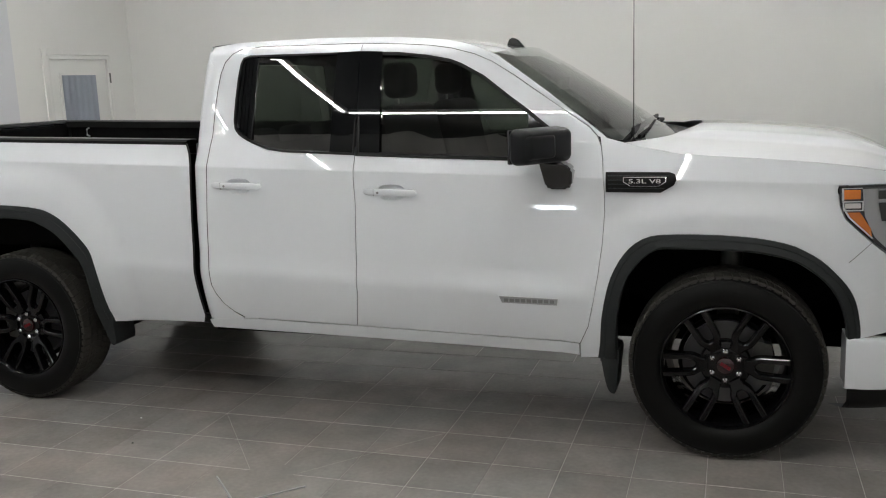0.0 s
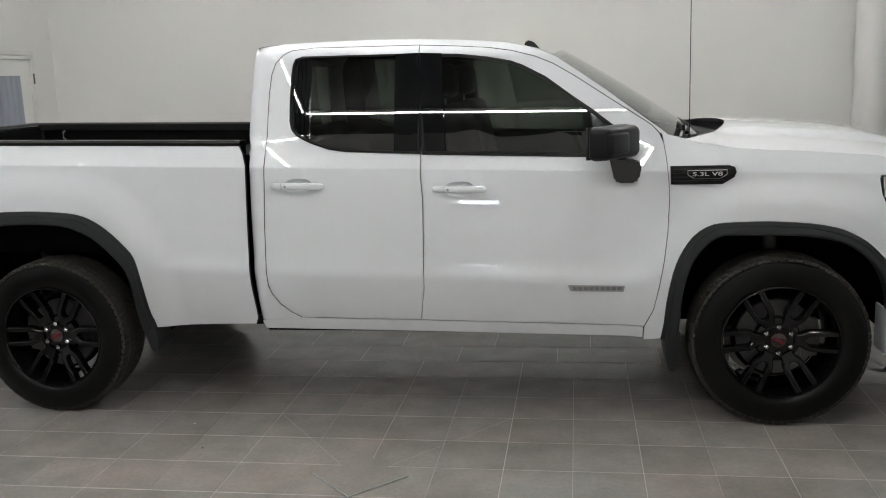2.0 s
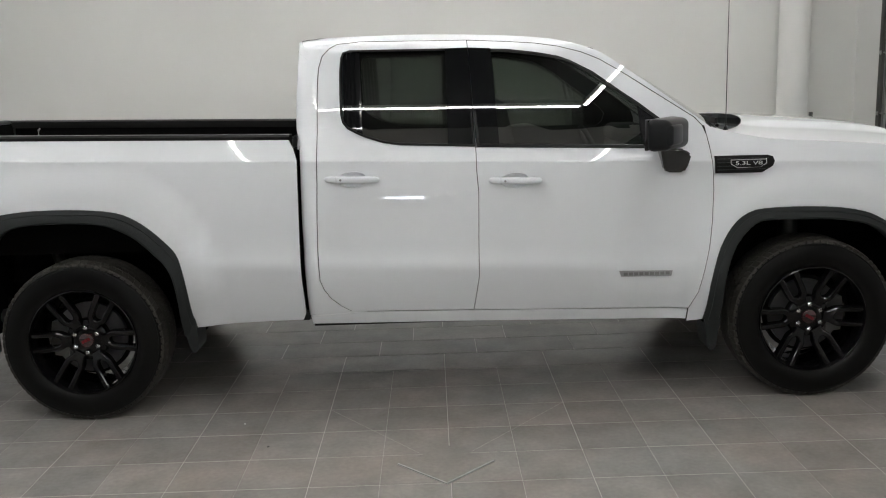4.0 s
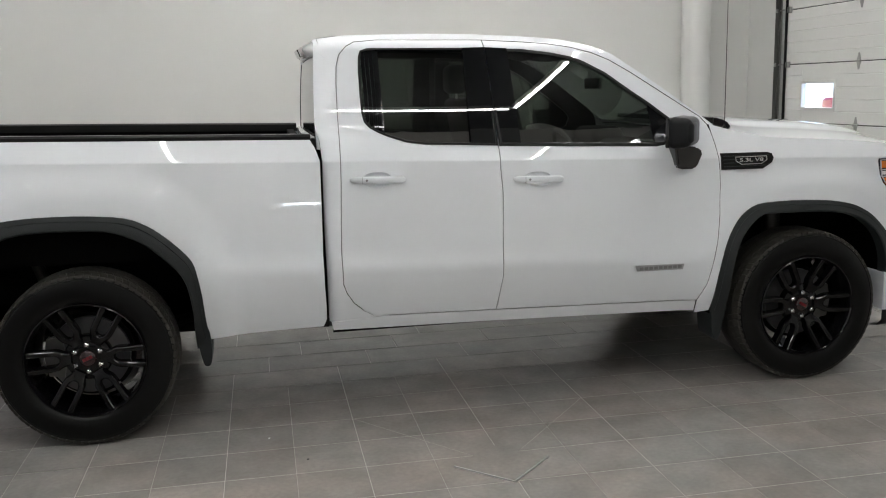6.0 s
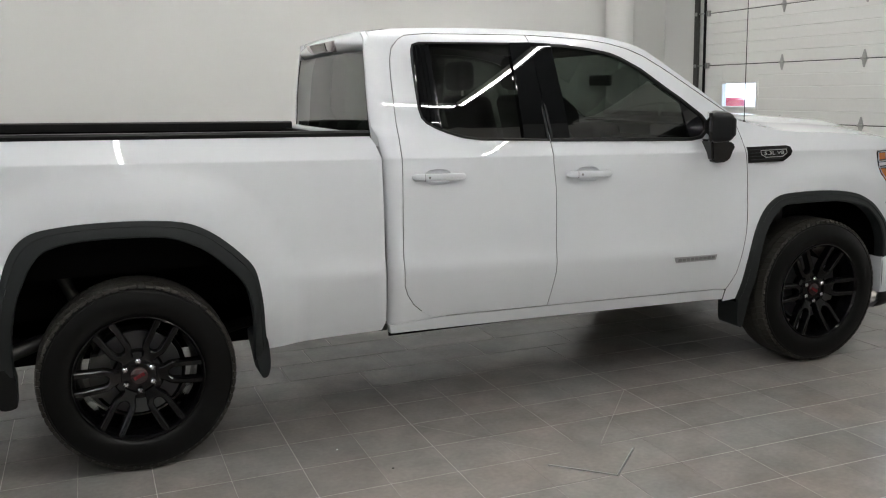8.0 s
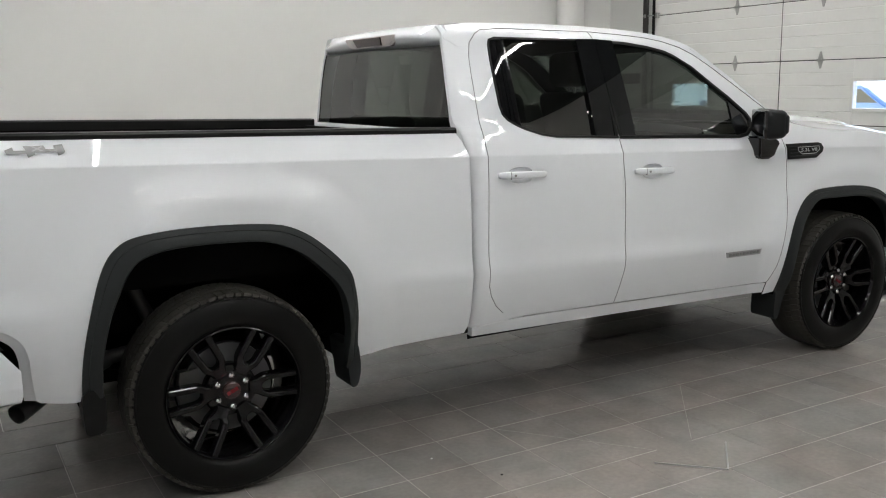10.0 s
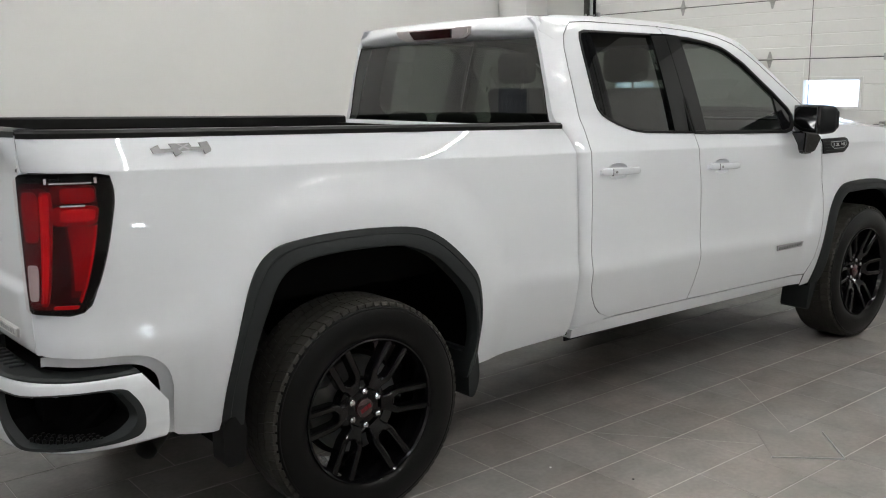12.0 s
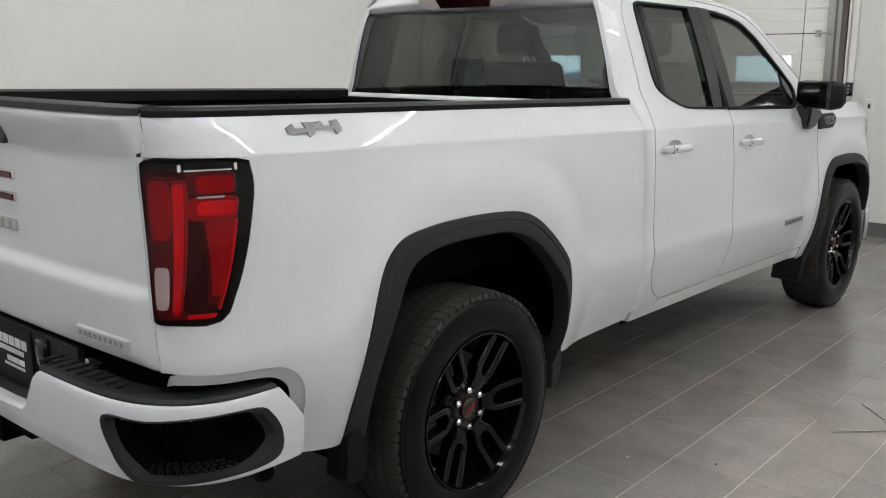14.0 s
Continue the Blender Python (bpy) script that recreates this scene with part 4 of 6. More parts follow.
def fender(side):
    top = [(x, hood_edge(x) + 0.0015) for x in (3.25, 3.36, 3.53, 3.7, 3.9, 4.05, 4.2, 4.3, 4.40)]
    out = [(3.194, 1.420)] + top + [(4.42, 1.21), (4.172, 1.207), (4.168, 1.19), (4.18, 1.12), (4.20, 1.073), (4.30, 0.978), (4.36, 0.93), (4.42, 0.88), (4.42, 0.60), (4.28, 0.575)] \
        + smooth_line(FARCH[::-1], 2) + [(3.108, 0.41), (3.111, 0.486), (3.153, 0.578), (3.179, 0.70), (3.199, 0.812), (3.217, 0.955), (3.225, 1.097), (3.223, 1.18), (3.212, 1.31), (3.202, 1.374)]
    f = skin("front_fender", inset(clean(out), 0.002), body, side, PAINT, truck, "white front fender with a black vent badge", depth=0.02)
    arch_trim(FARCH, FARCH_IN, side, f)
    v = skin("fender_vent", [(3.229, 1.268), (3.50, 1.266), (3.523, 1.258), (3.530, 1.236), (3.52, 1.212), (3.465, 1.180), (3.231, 1.182)], body, side, SATINTRIM, f, "gloss black vent with a chrome engine badge", depth=0.012, down=-0.010)
    bm = bmesh.new()
    for k in range(4):
        z = 1.198 + 0.018 * k
        box(bm, (3.24, side * (body(3.3, z) + 0.011), z - 0.002), (3.345 if k in (1, 2) else 3.50 - 0.02 * (k == 0), side * (body(3.3, z) + 0.0135), z + 0.002))
    part("vent_rib", bm, TRIM, v)
    ring = [(3.305, 1.249), (3.488, 1.249), (3.488, 1.226), (3.455, 1.206), (3.338, 1.206), (3.305, 1.226)]
    trim_ring("badge_frame", ring, 0.0045, body, side, CHROME, v, proud=0.015, label="chrome badge frame")
    y = body(3.4, 1.228)
    rot = Matrix.Rotation(radians(90), 4, "X") if side < 0 else Matrix.Rotation(radians(180), 4, "Z") @ Matrix.Rotation(radians(90), 4, "X")
    part("engine_lettering", lettering("5.3L V8", 0.026, 0.004, Matrix.Translation((3.397, side * (y + 0.014), 1.229)) @ rot @ Matrix.Diagonal((1.72, 1, 1, 1))), CHROME, v, "chrome engine size letters")
    skin("bumper_seam", [(4.215, 0.897), (4.302, 0.972), (4.3035, 0.9705), (4.2165, 0.8955)], body, side, SEAL, f, depth=0, down=-0.001)
    # headlight
    hl = skin("headlight", [(4.174, 1.203), (4.42, 1.203), (4.42, 0.90), (4.36, 0.934), (4.30, 0.982), (4.203, 1.076), (4.184, 1.12), (4.172, 1.19)], body, side, GLOSSBLACK, truck, "headlight with amber reflectors", depth=0.02, down=0.008)
    skin("reflector", [(4.19, 1.19), (4.255, 1.19), (4.255, 1.152), (4.192, 1.152)], body, side, AMBER, hl, "amber reflector", depth=0.006, down=0.002)
    skin("reflector", [(4.198, 1.098), (4.255, 1.098), (4.30, 1.03), (4.305, 0.995), (4.29, 1.0), (4.212, 1.075)], body, side, AMBER, hl, "amber reflector", depth=0.006, down=0.002)
    trim_ring("light_bar", [(4.186, 1.146), (4.268, 1.146), (4.268, 1.103), (4.187, 1.103)], 0.007, body, side, CHROME, hl, proud=0.001, label="chrome light bar")
    skin("light_pipe", [(4.196, 1.135), (4.258, 1.135), (4.258, 1.115), (4.196, 1.115)], body, side, CLEARLENS, hl, depth=0.006, down=0.002)
    skin("light_edge", [(4.182, 1.198), (4.262, 1.198), (4.262, 1.194), (4.186, 1.194)], body, side, CHROME, hl, depth=0.006, down=0.001)
    skin("light_slot", [(4.325, 1.185), (4.42, 1.185), (4.42, 1.150), (4.325, 1.150)], body, side, GLOSSBLACK, hl, depth=0.006, down=-0.002)
    skin("light_slot", [(4.325, 1.135), (4.42, 1.135), (4.42, 1.06), (4.34, 1.06)], body, side, GLOSSBLACK, hl, depth=0.006, down=-0.002)
    skin("projector", [(4.262, 1.192), (4.42, 1.192), (4.42, 0.905), (4.365, 0.945), (4.315, 0.995), (4.275, 1.08)], body, side, SILVER, hl, "silver headlight bowl", depth=0.006, down=0.004)
    skin("light_edge", [(4.182, 1.196), (4.190, 1.196), (4.194, 1.12), (4.218, 1.078), (4.31, 0.991), (4.303, 0.990), (4.210, 1.077), (4.186, 1.12)], body, side, CHROME, hl, depth=0.008, down=0.001)


def bed_side(side):
    cut = smooth_line([(-1.101, 0.822), (-0.98, 0.812), (-0.89, 0.808), (-0.815, 0.792), (-0.758, 0.745), (-0.735, 0.68), (-0.730, 0.60), (-0.720, 0.498)], 5)     # edge over the bumper
    out = [(1.094, 1.414), (0.6, 1.428), (0.0, 1.444), (-0.6, 1.458), (-1.101, 1.470), (-1.101, 1.368), (-0.96, 1.364), (-0.912, 1.358), (-0.885, 1.343), (-0.875, 1.318), (-0.874, 1.29), (-0.889, 1.20), (-0.917, 1.095), (-0.95, 1.0), (-0.962, 0.972), (-0.985, 0.951), (-1.02, 0.943), (-1.101, 0.948)] + cut + [(-0.705, 0.486), (-0.59, 0.468)] + smooth_line(RARCH, 2) \
        + [(0.58, 0.462), (0.70, 0.470), (0.9, 0.477), (1.120, 0.481), (1.137, 0.52), (1.137, 0.58), (1.132, 0.70), (1.130, 0.85), (1.135, 1.14), (1.137, 1.31), (1.118, 1.37)]
    b = skin("bed_side", out, bed_skin, side, PAINT, truck, "white cargo bed side", depth=0.02)
    arch_trim(RARCH, RARCH_IN, side, b)
    far = smooth_line([(-1.095, 0.765), (-0.98, 0.760), (-0.90, 0.757), (-0.845, 0.745), (-0.805, 0.712), (-0.790, 0.66), (-0.788, 0.60), (-0.782, 0.498)], 5)
    low = [tuple(Vector(a).lerp(Vector(b), 0.62)) for a, b in zip(cut, far)]
    part("bed_flange", grid(list(zip(cut, low)), [0.0, 0.12, 0.25, 0.45, 0.7, 1.0], lambda pq, f: (pq[0][0] + (pq[1][0] - pq[0][0]) * f, side * (bed_skin(max(pq[0][0], -1.08), pq[0][1]) - 0.001 - 0.024 * f ** 0.8), pq[0][1] + (pq[1][1] - pq[0][1]) * f)), PAINT, b, smooth=60)
    # gap filler and black foot between bed and cab
    part("bed_gap", boxes(((1.05, side * 0.70, 0.5), (1.20, side * 0.845, 1.36))), LINER, truck)
    part("gap_seal", boxes(((1.108, side * 0.862, 0.473), (1.152, side * 0.898, 0.522)), bevel=0.006), SEAL, truck, "black rubber block")
    # 4X4 badge: two slab-sided figures with long bars and a crossed block between them

    def badge_at(u, v, w):
        x, z = -0.647 + (u - 212) * 0.0006, 1.4165 - (v - 90) * 0.0006
        return (x, side * (bed_skin(x, z) + 0.0055 - w), z)
    left = [(50, 78), (92, 62), (98, 81), (163, 83), (150, 58), (188, 58), (205, 80), (212, 108), (172, 125), (165, 101), (58, 103)]
    right = [(262, 79), (322, 81), (316, 60), (365, 55), (378, 95), (372, 108), (338, 121), (332, 98), (265, 97)]
    block = [(189, 60), (262, 58), (270, 75), (262, 96), (207, 98), (205, 80)]
    badge = part("bed_badge", joined(*[prism(loop, badge_at, 0.007) for loop in (left, right, block)]), GREYBADGE, b, "grey raised four-wheel-drive badge")
    stroke = lambda u, v, w: badge_at(u, v, w - 0.0015)
    part("badge_cross", joined(prism([(196, 64), (204, 62), (258, 88), (250, 92)], stroke, 0.004), prism([(200, 92), (194, 86), (250, 62), (258, 66)], stroke, 0.004)), SILVER, badge, "lighter crossed strokes")


def gate_half(z):
    return bed_skin(-1.10, min(z, 1.47)) - 0.003


def plan(t):
    """Plan line of the rear corner, from the side (0) round to the tailgate (1)."""
    pts = [(-0.80, 0.0), (-0.88, 0.008), (-0.95, 0.026), (-1.01, 0.052), (-1.06, 0.085), (-1.088, 0.120), (-1.102, 0.150)]
    k = min(max(t, 0), 1) * (len(pts) - 1)
    i = min(int(k), len(pts) - 2)
    f = k - i
    a, b, c, d = (Vector(pts[min(max(j, 0), len(pts) - 1)]) for j in (i - 1, i, i + 1, i + 2))
    return 0.5 * ((2 * b) + (c - a) * f + (2 * a - 5 * b + 4 * c - d) * f * f + (3 * b - a - 3 * c + d) * f ** 3)


def tail_light(side):
    t = empty_part("tail_light", truck, "red and smoked black tail light wrapped round the corner")

    def edge(z):
        """Where along the corner's plan the lamp begins at this height."""
        x = soft(z, [0.93, 0.95, 1.0, 1.095, 1.21, 1.31, 1.36], [-1.0, -0.978, -0.95, -0.917, -0.889, -0.873, -0.873])
        lo, hi = 0.0, 1.0
        for _ in range(30):
            mid = (lo + hi) / 2
            lo, hi = (mid, hi) if plan(mid).x > x else (lo, mid)
        return lo

    def point(u, z, up):
        s = edge(z)
        s = s + (1 - s) * u
        p, q = plan(s), plan(min(s + 0.02, 1.0)) if s < 0.98 else plan(1.0)
        o = plan(max(s - 0.02, 0))
        w = width(z + 0.030 * (p.x - 1.14))
        d = Vector((q.x - o.x, -(q.y - o.y)))
        n = Vector((d.y, -d.x)).normalized() if d.length > 1e-6 else Vector((0, 1))
        n = n if n.y > -0.1 else -n
        return Vector((p.x + n.x * up, side * (w - p.y + n.y * up), z))

    def patch(name, u0, u1, z0, z1, up, mat, thick=0.006, label="", shear=0.0, rnd=0.0, bulge=0.0, taper=0.0):
        us, zs = lin(u0, u1, 12), lin(z0, z1, 10)
        f = lambda u, z, d: point(min(max(u + shear * (z - z0), 0), 1), z, d)
        um, zm, uh, zh = (u0 + u1) / 2, (z0 + z1) / 2, (u1 - u0) / 2, (z1 - z0) / 2

        def rounded_at(u, z):
            a, b = (u - um) / uh, (z - zm) / zh
            return f(u0 + (uh * (1 + a * (1 - rnd * abs(b) ** 7))) * (1 - taper * (1 - b) / 2), zm + zh * b * (1 - rnd * abs(a) ** 7), up + bulge * (1 - a * a) * (1 - b ** 4))
        bm = grid(us, zs, rounded_at)
        rim = [e for e in bm.edges if len(e.link_faces) == 1]
        bmesh.ops.recalc_face_normals(bm, faces=bm.faces[:])
        r = bmesh.ops.extrude_edge_only(bm, edges=rim)
        for v in r["geom"]:
            if isinstance(v, bmesh.types.BMVert):
                v.co.y -= side * thick
                v.co.x += thick
        return part(name, bm, mat, t, label, smooth=40)
    patch("lamp_housing", 0.0, 1.0, 0.948, 1.364, 0.006, LAMPBLACK, 0.03, "gloss black lamp housing", rnd=0.05)
    patch("red_lens", 0.12, 0.985, 0.962, 1.338, 0.008, DEEPRED, 0.004, "smoked red lens", rnd=0.10)
    patch("red_lens", 0.49, 0.90, 0.970, 1.322, 0.0095, DARKRED, 0.004, "dark red lens field", rnd=0.10)
    patch("red_lens", 0.62, 0.86, 1.165, 1.312, 0.0120, RED, 0.006, rnd=0.14, bulge=0.002)
    patch("red_lens", 0.60, 0.86, 1.108, 1.157, 0.0108, DARKRED, 0.004, rnd=0.1)
    patch("reverse_lens", 0.655, 0.86, 0.990, 1.098, 0.0120, REVERSE, 0.006, "clear reverse lens", rnd=0.12, bulge=0.002)
    patch("red_lens", 0.49, 0.61, 0.975, 1.312, 0.0115, RED, 0.006, "red light column", rnd=0.06)
    patch("red_lens", 0.52, 0.58, 0.985, 1.305, 0.0128, BRIGHTRED, 0.005, "bright red light column", rnd=0.06)
    patch("red_lens", 0.58, 0.605, 0.985, 1.300, 0.0135, BRIGHTRED, 0.004, "bright red light guide")
    patch("red_lens", 0.14, 0.50, 1.276, 1.330, 0.0100, DARKRED, 0.004, rnd=0.10)
    patch("red_lens", 0.15, 0.42, 1.278, 1.322, 0.0112, RED, 0.004, rnd=0.12)
    patch("red_lens", 0.12, 0.49, 1.212, 1.270, 0.0125, RED, 0.006, "red light bar surround", rnd=0.12)
    patch("red_lens", 0.14, 0.42, 1.224, 1.260, 0.0150, BRIGHTRED, 0.006, "bright red light bar", rnd=0.16, bulge=0.002)
    patch("reflector", 0.15, 0.385, 1.000, 1.212, 0.0098, DARKRED, 0.004, rnd=0.04, taper=0.55)
    patch("reflector", 0.15, 0.36, 1.020, 1.210, 0.0108, RED, 0.004, rnd=0.04, taper=0.60)
    patch("red_lens", 0.115, 0.155, 0.990, 1.212, 0.0125, RED, 0.004)
    patch("red_lens", 0.118, 0.132, 0.985, 1.212, 0.0135, BRIGHTRED, 0.003, "bright red light guide")
    patch("red_lens", 0.13, 0.42, 0.966, 0.977, 0.0125, BRIGHTRED, 0.004, "bright red light guide", rnd=0.1)
    patch("red_lens", 0.42, 0.80, 0.966, 0.985, 0.0105, DARKRED, 0.004, rnd=0.1)
    patch("lens_cover", 0.015, 0.985, 0.953, 1.356, 0.0175, LENSCOVER, 0.010, "glossy clear lens cover", rnd=0.05, bulge=0.013)
    # Upper three: a reflection on the lens, modelled as bright strips.
    patch("chrome_line", 0.16, 0.50, 1.334, 1.338, 0.0120, CHROME, 0.006, "thin bright line on the lens")
    patch("chrome_line", 0.12, 0.14, 1.334, 1.351, 0.0120, CHROME, 0.004, "thin bright line on the lens")
    patch("chrome_line", 0.52, 0.545, 1.334, 1.351, 0.0120, CHROME, 0.004, "thin bright line on the lens")
    # A chrome trim line over the light bar.
    patch("chrome_line", 0.22, 0.42, 1.268, 1.273, 0.0150, CHROME, 0.006, "thin bright line on the lens")


CAPRED = material("dark_red_cap", (0.028, 0.004, 0.005), 0.2, coat=0.6, stain=0.05)


def wheel(at, side):
    w = empty_part("wheel", truck, "black alloy wheel with an all-terrain tyre")
    w.location = at
    s = side
    # tyre carcass: radius, offset along the axle (0 at the tyre's middle)
    prof = [(0.268, 0.116), (0.276, 0.126), (0.290, 0.134), (0.32, 0.138), (0.35, 0.134), (0.372, 0.1285), (0.3835, 0.1245), (0.3875, 0.1205), (0.394, 0.112), (0.399, 0.085), (0.403, 0.0), (0.401, -0.085),
            (0.397, -0.108), (0.388, -0.120), (0.35, -0.134), (0.30, -0.136), (0.262, -0.122), (0.255, -0.11)]
    tyre = revolve(prof, 96)
    big = Matrix.Diagonal((1.02, 1, 1.02, 1))
    tyre.transform(big)
    me = part("tyre", tyre, RUBBER, w, "black all-terrain tyre", smooth=50)
    # tread blocks
    bm = bmesh.new()
    N = 72
    for k in range(N):
        for y0, y1, ph, r0, r1 in ((0.070, 0.116, 0.0, 0.398, 0.4095), (0.024, 0.066, 0.5, 0.402, 0.4105), (-0.021, 0.021, 0.0, 0.402, 0.4105), (-0.066, -0.024, 0.5, 0.402, 0.4105), (-0.116, -0.070, 0.0, 0.398, 0.4095)):
            a0 = 2 * math.pi * (k + ph) / N
            da = 2 * math.pi / N * (0.455 if abs(y0) > 0.05 or y1 > 0.07 else 0.47)
            vs = []
            for r in (r0 - 0.006, r1):
                for y, sk in ((y0, -0.3), (y1, 0.3)):
                    for g in (-1, 1):
                        a = a0 + g * da + sk * da * (1 if y0 > 0 else -1)
                        rr = r - (0.008 if abs(y) > 0.11 and r == r1 else 0)
                        vs.append(bm.verts.new((rr * math.cos(a), y, rr * math.sin(a))))
            for q in ((4, 5, 7, 6), (0, 4, 6, 2), (1, 3, 7, 5), (0, 1, 5, 4), (2, 6, 7, 3)):
                bm.faces.new([vs[i] for i in q])
        # shoulder lugs
        for sg in (1, -1):
            a0 = 2 * math.pi * k / N
            da = 2 * math.pi / N * (0.30 if k % 2 else 0.38)
            vs = [bm.verts.new((r * math.cos(a0 + g * da), sg * y, r * math.sin(a0 + g * da))) for r, y in ((0.4055, 0.110), (0.402, 0.1185), (0.390, 0.1235), (0.386, 0.119)) for g in (-1, 1)]
            for i in (0, 2, 4):
                bm.faces.new((vs[i], vs[i + 1], vs[i + 3], vs[i + 2]))
            bm.faces.new((vs[0], vs[2], vs[4], vs[6]))
            bm.faces.new((vs[1], vs[3], vs[5], vs[7]))
    bmesh.ops.recalc_face_normals(bm, faces=bm.faces[:])
    bm.transform(big)
    part("tread", bm, TREAD, w)
    bm = revolve([(0.378, 0.1262), (0.3815, 0.1285), (0.386, 0.1268), (0.387, 0.1215)], 80)
    bm.transform(big)
    part("sidewall_ring", bm, RUBBER, w, smooth=60)
    # rim barrel and lip; offsets outward positive
    barrel = [(0.272, 0.128), (0.277, 0.122), (0.268, 0.112), (0.260, 0.100), (0.254, 0.06), (0.236, 0.0), (0.236, -0.09), (0.26, -0.11)]
    rim = part("rim", revolve([(0.278, 0.120), (0.276, 0.128), (0.271, 0.130), (0.267, 0.124), (0.262, 0.112)] + barrel[3:], 80), RIMBLACK, w, "gloss black six-spoke alloy rim", smooth=40)
    # six forked spokes: two arms round a rounded slot, with chamfered edges, dished to the hub
    outer = [(0.086, 0.030), (0.106, 0.035), (0.128, 0.0475), (0.146, 0.0515), (0.190, 0.0535), (0.228, 0.0555), (0.267, 0.0575)]
    slot = [(0.124, 0.0), (0.125, 0.0095), (0.134, 0.0185), (0.148, 0.0230), (0.190, 0.0245), (0.228, 0.0255), (0.267, 0.0265)]
    face_y = lambda r: interp(r, [0.05, 0.088, 0.115, 0.19, 0.268], [0.070, 0.080, 0.093, 0.106, 0.119])
    for k in range(6):
        bm = bmesh.new()
        for g in (-1, 1):
            # across the arm: back edge, chamfer, face, chamfer, back edge at the slot
            rows = []
            for (a, b), (c, d) in zip(outer, slot):
                cut = 0.0075
                pts = [(a, b, -0.045), (a, b, -0.009), (a, b - cut * 0.35, -0.003), (a, b - cut, 0.0)]
                pts += [(c + (a - c) * 0.5, b + (d - b) * 0.5, 0.0)]
                e, f = (cut, 0.0) if d < 0.010 else (0.0, cut)
                pts += [(c - e, d + f, 0.0), (c - e * 0.35, d + f * 0.35, -0.003), (c, d, -0.009), (c, d, -0.045)]
                rows.append([bm.verts.new((u, face_y(u) + dy, g * v)) for u, v, dy in pts])
            for p, q in zip(rows, rows[1:]):
                for i in range(8):
                    bm.faces.new((p[i], p[i + 1], q[i + 1], q[i]))
            # the web to the hub
            u = [rows[0][i] for i in (3, 4, 5)]
            low = [bm.verts.new((0.075, face_y(0.075), g * v)) for v in (0.030, 0.0)]
            bm.faces.new((u[0], u[1], u[2], low[1], low[0]))
        bmesh.ops.remove_doubles(bm, verts=bm.verts[:], dist=1e-5)
        bmesh.ops.recalc_face_normals(bm, faces=bm.faces[:])
        bm.transform(Matrix.Rotation(2 * math.pi * k / 6, 4, "Y"))
        part("spoke", bm, RIMBLACK, w, smooth=22)
    part("hub", revolve([(0.0, 0.070), (0.05, 0.070), (0.088, 0.066), (0.104, 0.060), (0.110, 0.050), (0.110, 0.02), (0.0, 0.02)], 48), RIMBLACK, w, smooth=30)
    cap = part("centre_cap", revolve([(0.0, 0.084), (0.030, 0.083), (0.036, 0.079), (0.038, 0.068)], 40), CAPRED, w, "dark red centre cap", smooth=40)
    bm = boxes(((-0.024, 0.0835, -0.008), (-0.010, 0.0855, 0.008)), ((-0.008, 0.0835, -0.008), (0.008, 0.0855, 0.008)), ((0.010, 0.0835, -0.008), (0.024, 0.0855, 0.008)))
    bm.transform(Matrix.Rotation(radians(24 if at[0] < 1 else -30), 4, "Y"))
    part("cap_badge", bm, BADGERED, cap, "red badge")
    for k in range(6):
        a = 2 * math.pi * (k + 0.5) / 6
        c = (0.066 * math.cos(a), 0.066 * math.sin(a))
        part("wheel_nut", joined(tube([(c[0], 0.060, c[1]), (c[0], 0.082, c[1])], [0.0135, 0.0125], 6), tube([(c[0], 0.082, c[1]), (c[0], 0.0875, c[1])], [0.0115, 0.006], 10)), CHROME, w, "chrome wheel nut", smooth=40)
    part("brake_disc", revolve([(0.06, 0.03), (0.098, 0.03), (0.100, 0.012), (0.186, 0.012), (0.186, -0.018), (0.06, -0.018)], 48), DISC, w, "bare metal brake disc", smooth=30)
    # Added dark disc; keeps bright floor from showing between the spokes.
    part("splash_shield", revolve([(0.05, -0.024), (0.202, -0.026), (0.206, -0.020), (0.208, -0.034), (0.05, -0.034)], 40), LINER, w, "black disc added behind the brake", smooth=30)
    cal = prism([(0.12, -0.10), (0.19, -0.09), (0.205, 0.0), (0.19, 0.09), (0.12, 0.10), (0.105, 0.0)], lambda u, v, q: (-u if at[0] > 1 else u, 0.022 - q, v), 0.09)
    part("brake_caliper", cal, DARKSTEEL, w)
    # all of it was made with +y outward: turn it to its side
    for o in list(w.children_recursive):
        if o.parent == w:
            o.matrix_local = Matrix.Diagonal((1, 1, 1, 1)) if s > 0 else Matrix.Rotation(math.pi, 4, "Z")
    return w


def wheel_house(xc, x0, x1, top, side):
    """Black arch liner: an inverted tub open to the side and below."""
    pts = smooth_line([(x0, 0.40), (x0 + 0.01, 0.62), (x0 + 0.09, top - 0.10), (x0 + 0.24, top), (x1 - 0.24, top), (x1 - 0.09, top - 0.12), (x1 - 0.01, 0.62), (x1, 0.40)], 6)
    bm = grid(pts, [0.50, 0.93], lambda p, y: (p[0], side * y, p[1]))
    a = [bm.verts.new((x, side * 0.50, z)) for x, z in pts]
    bm.faces.new(a)
    part("wheel_arch_liner", bm, LINER, truck, smooth=60)


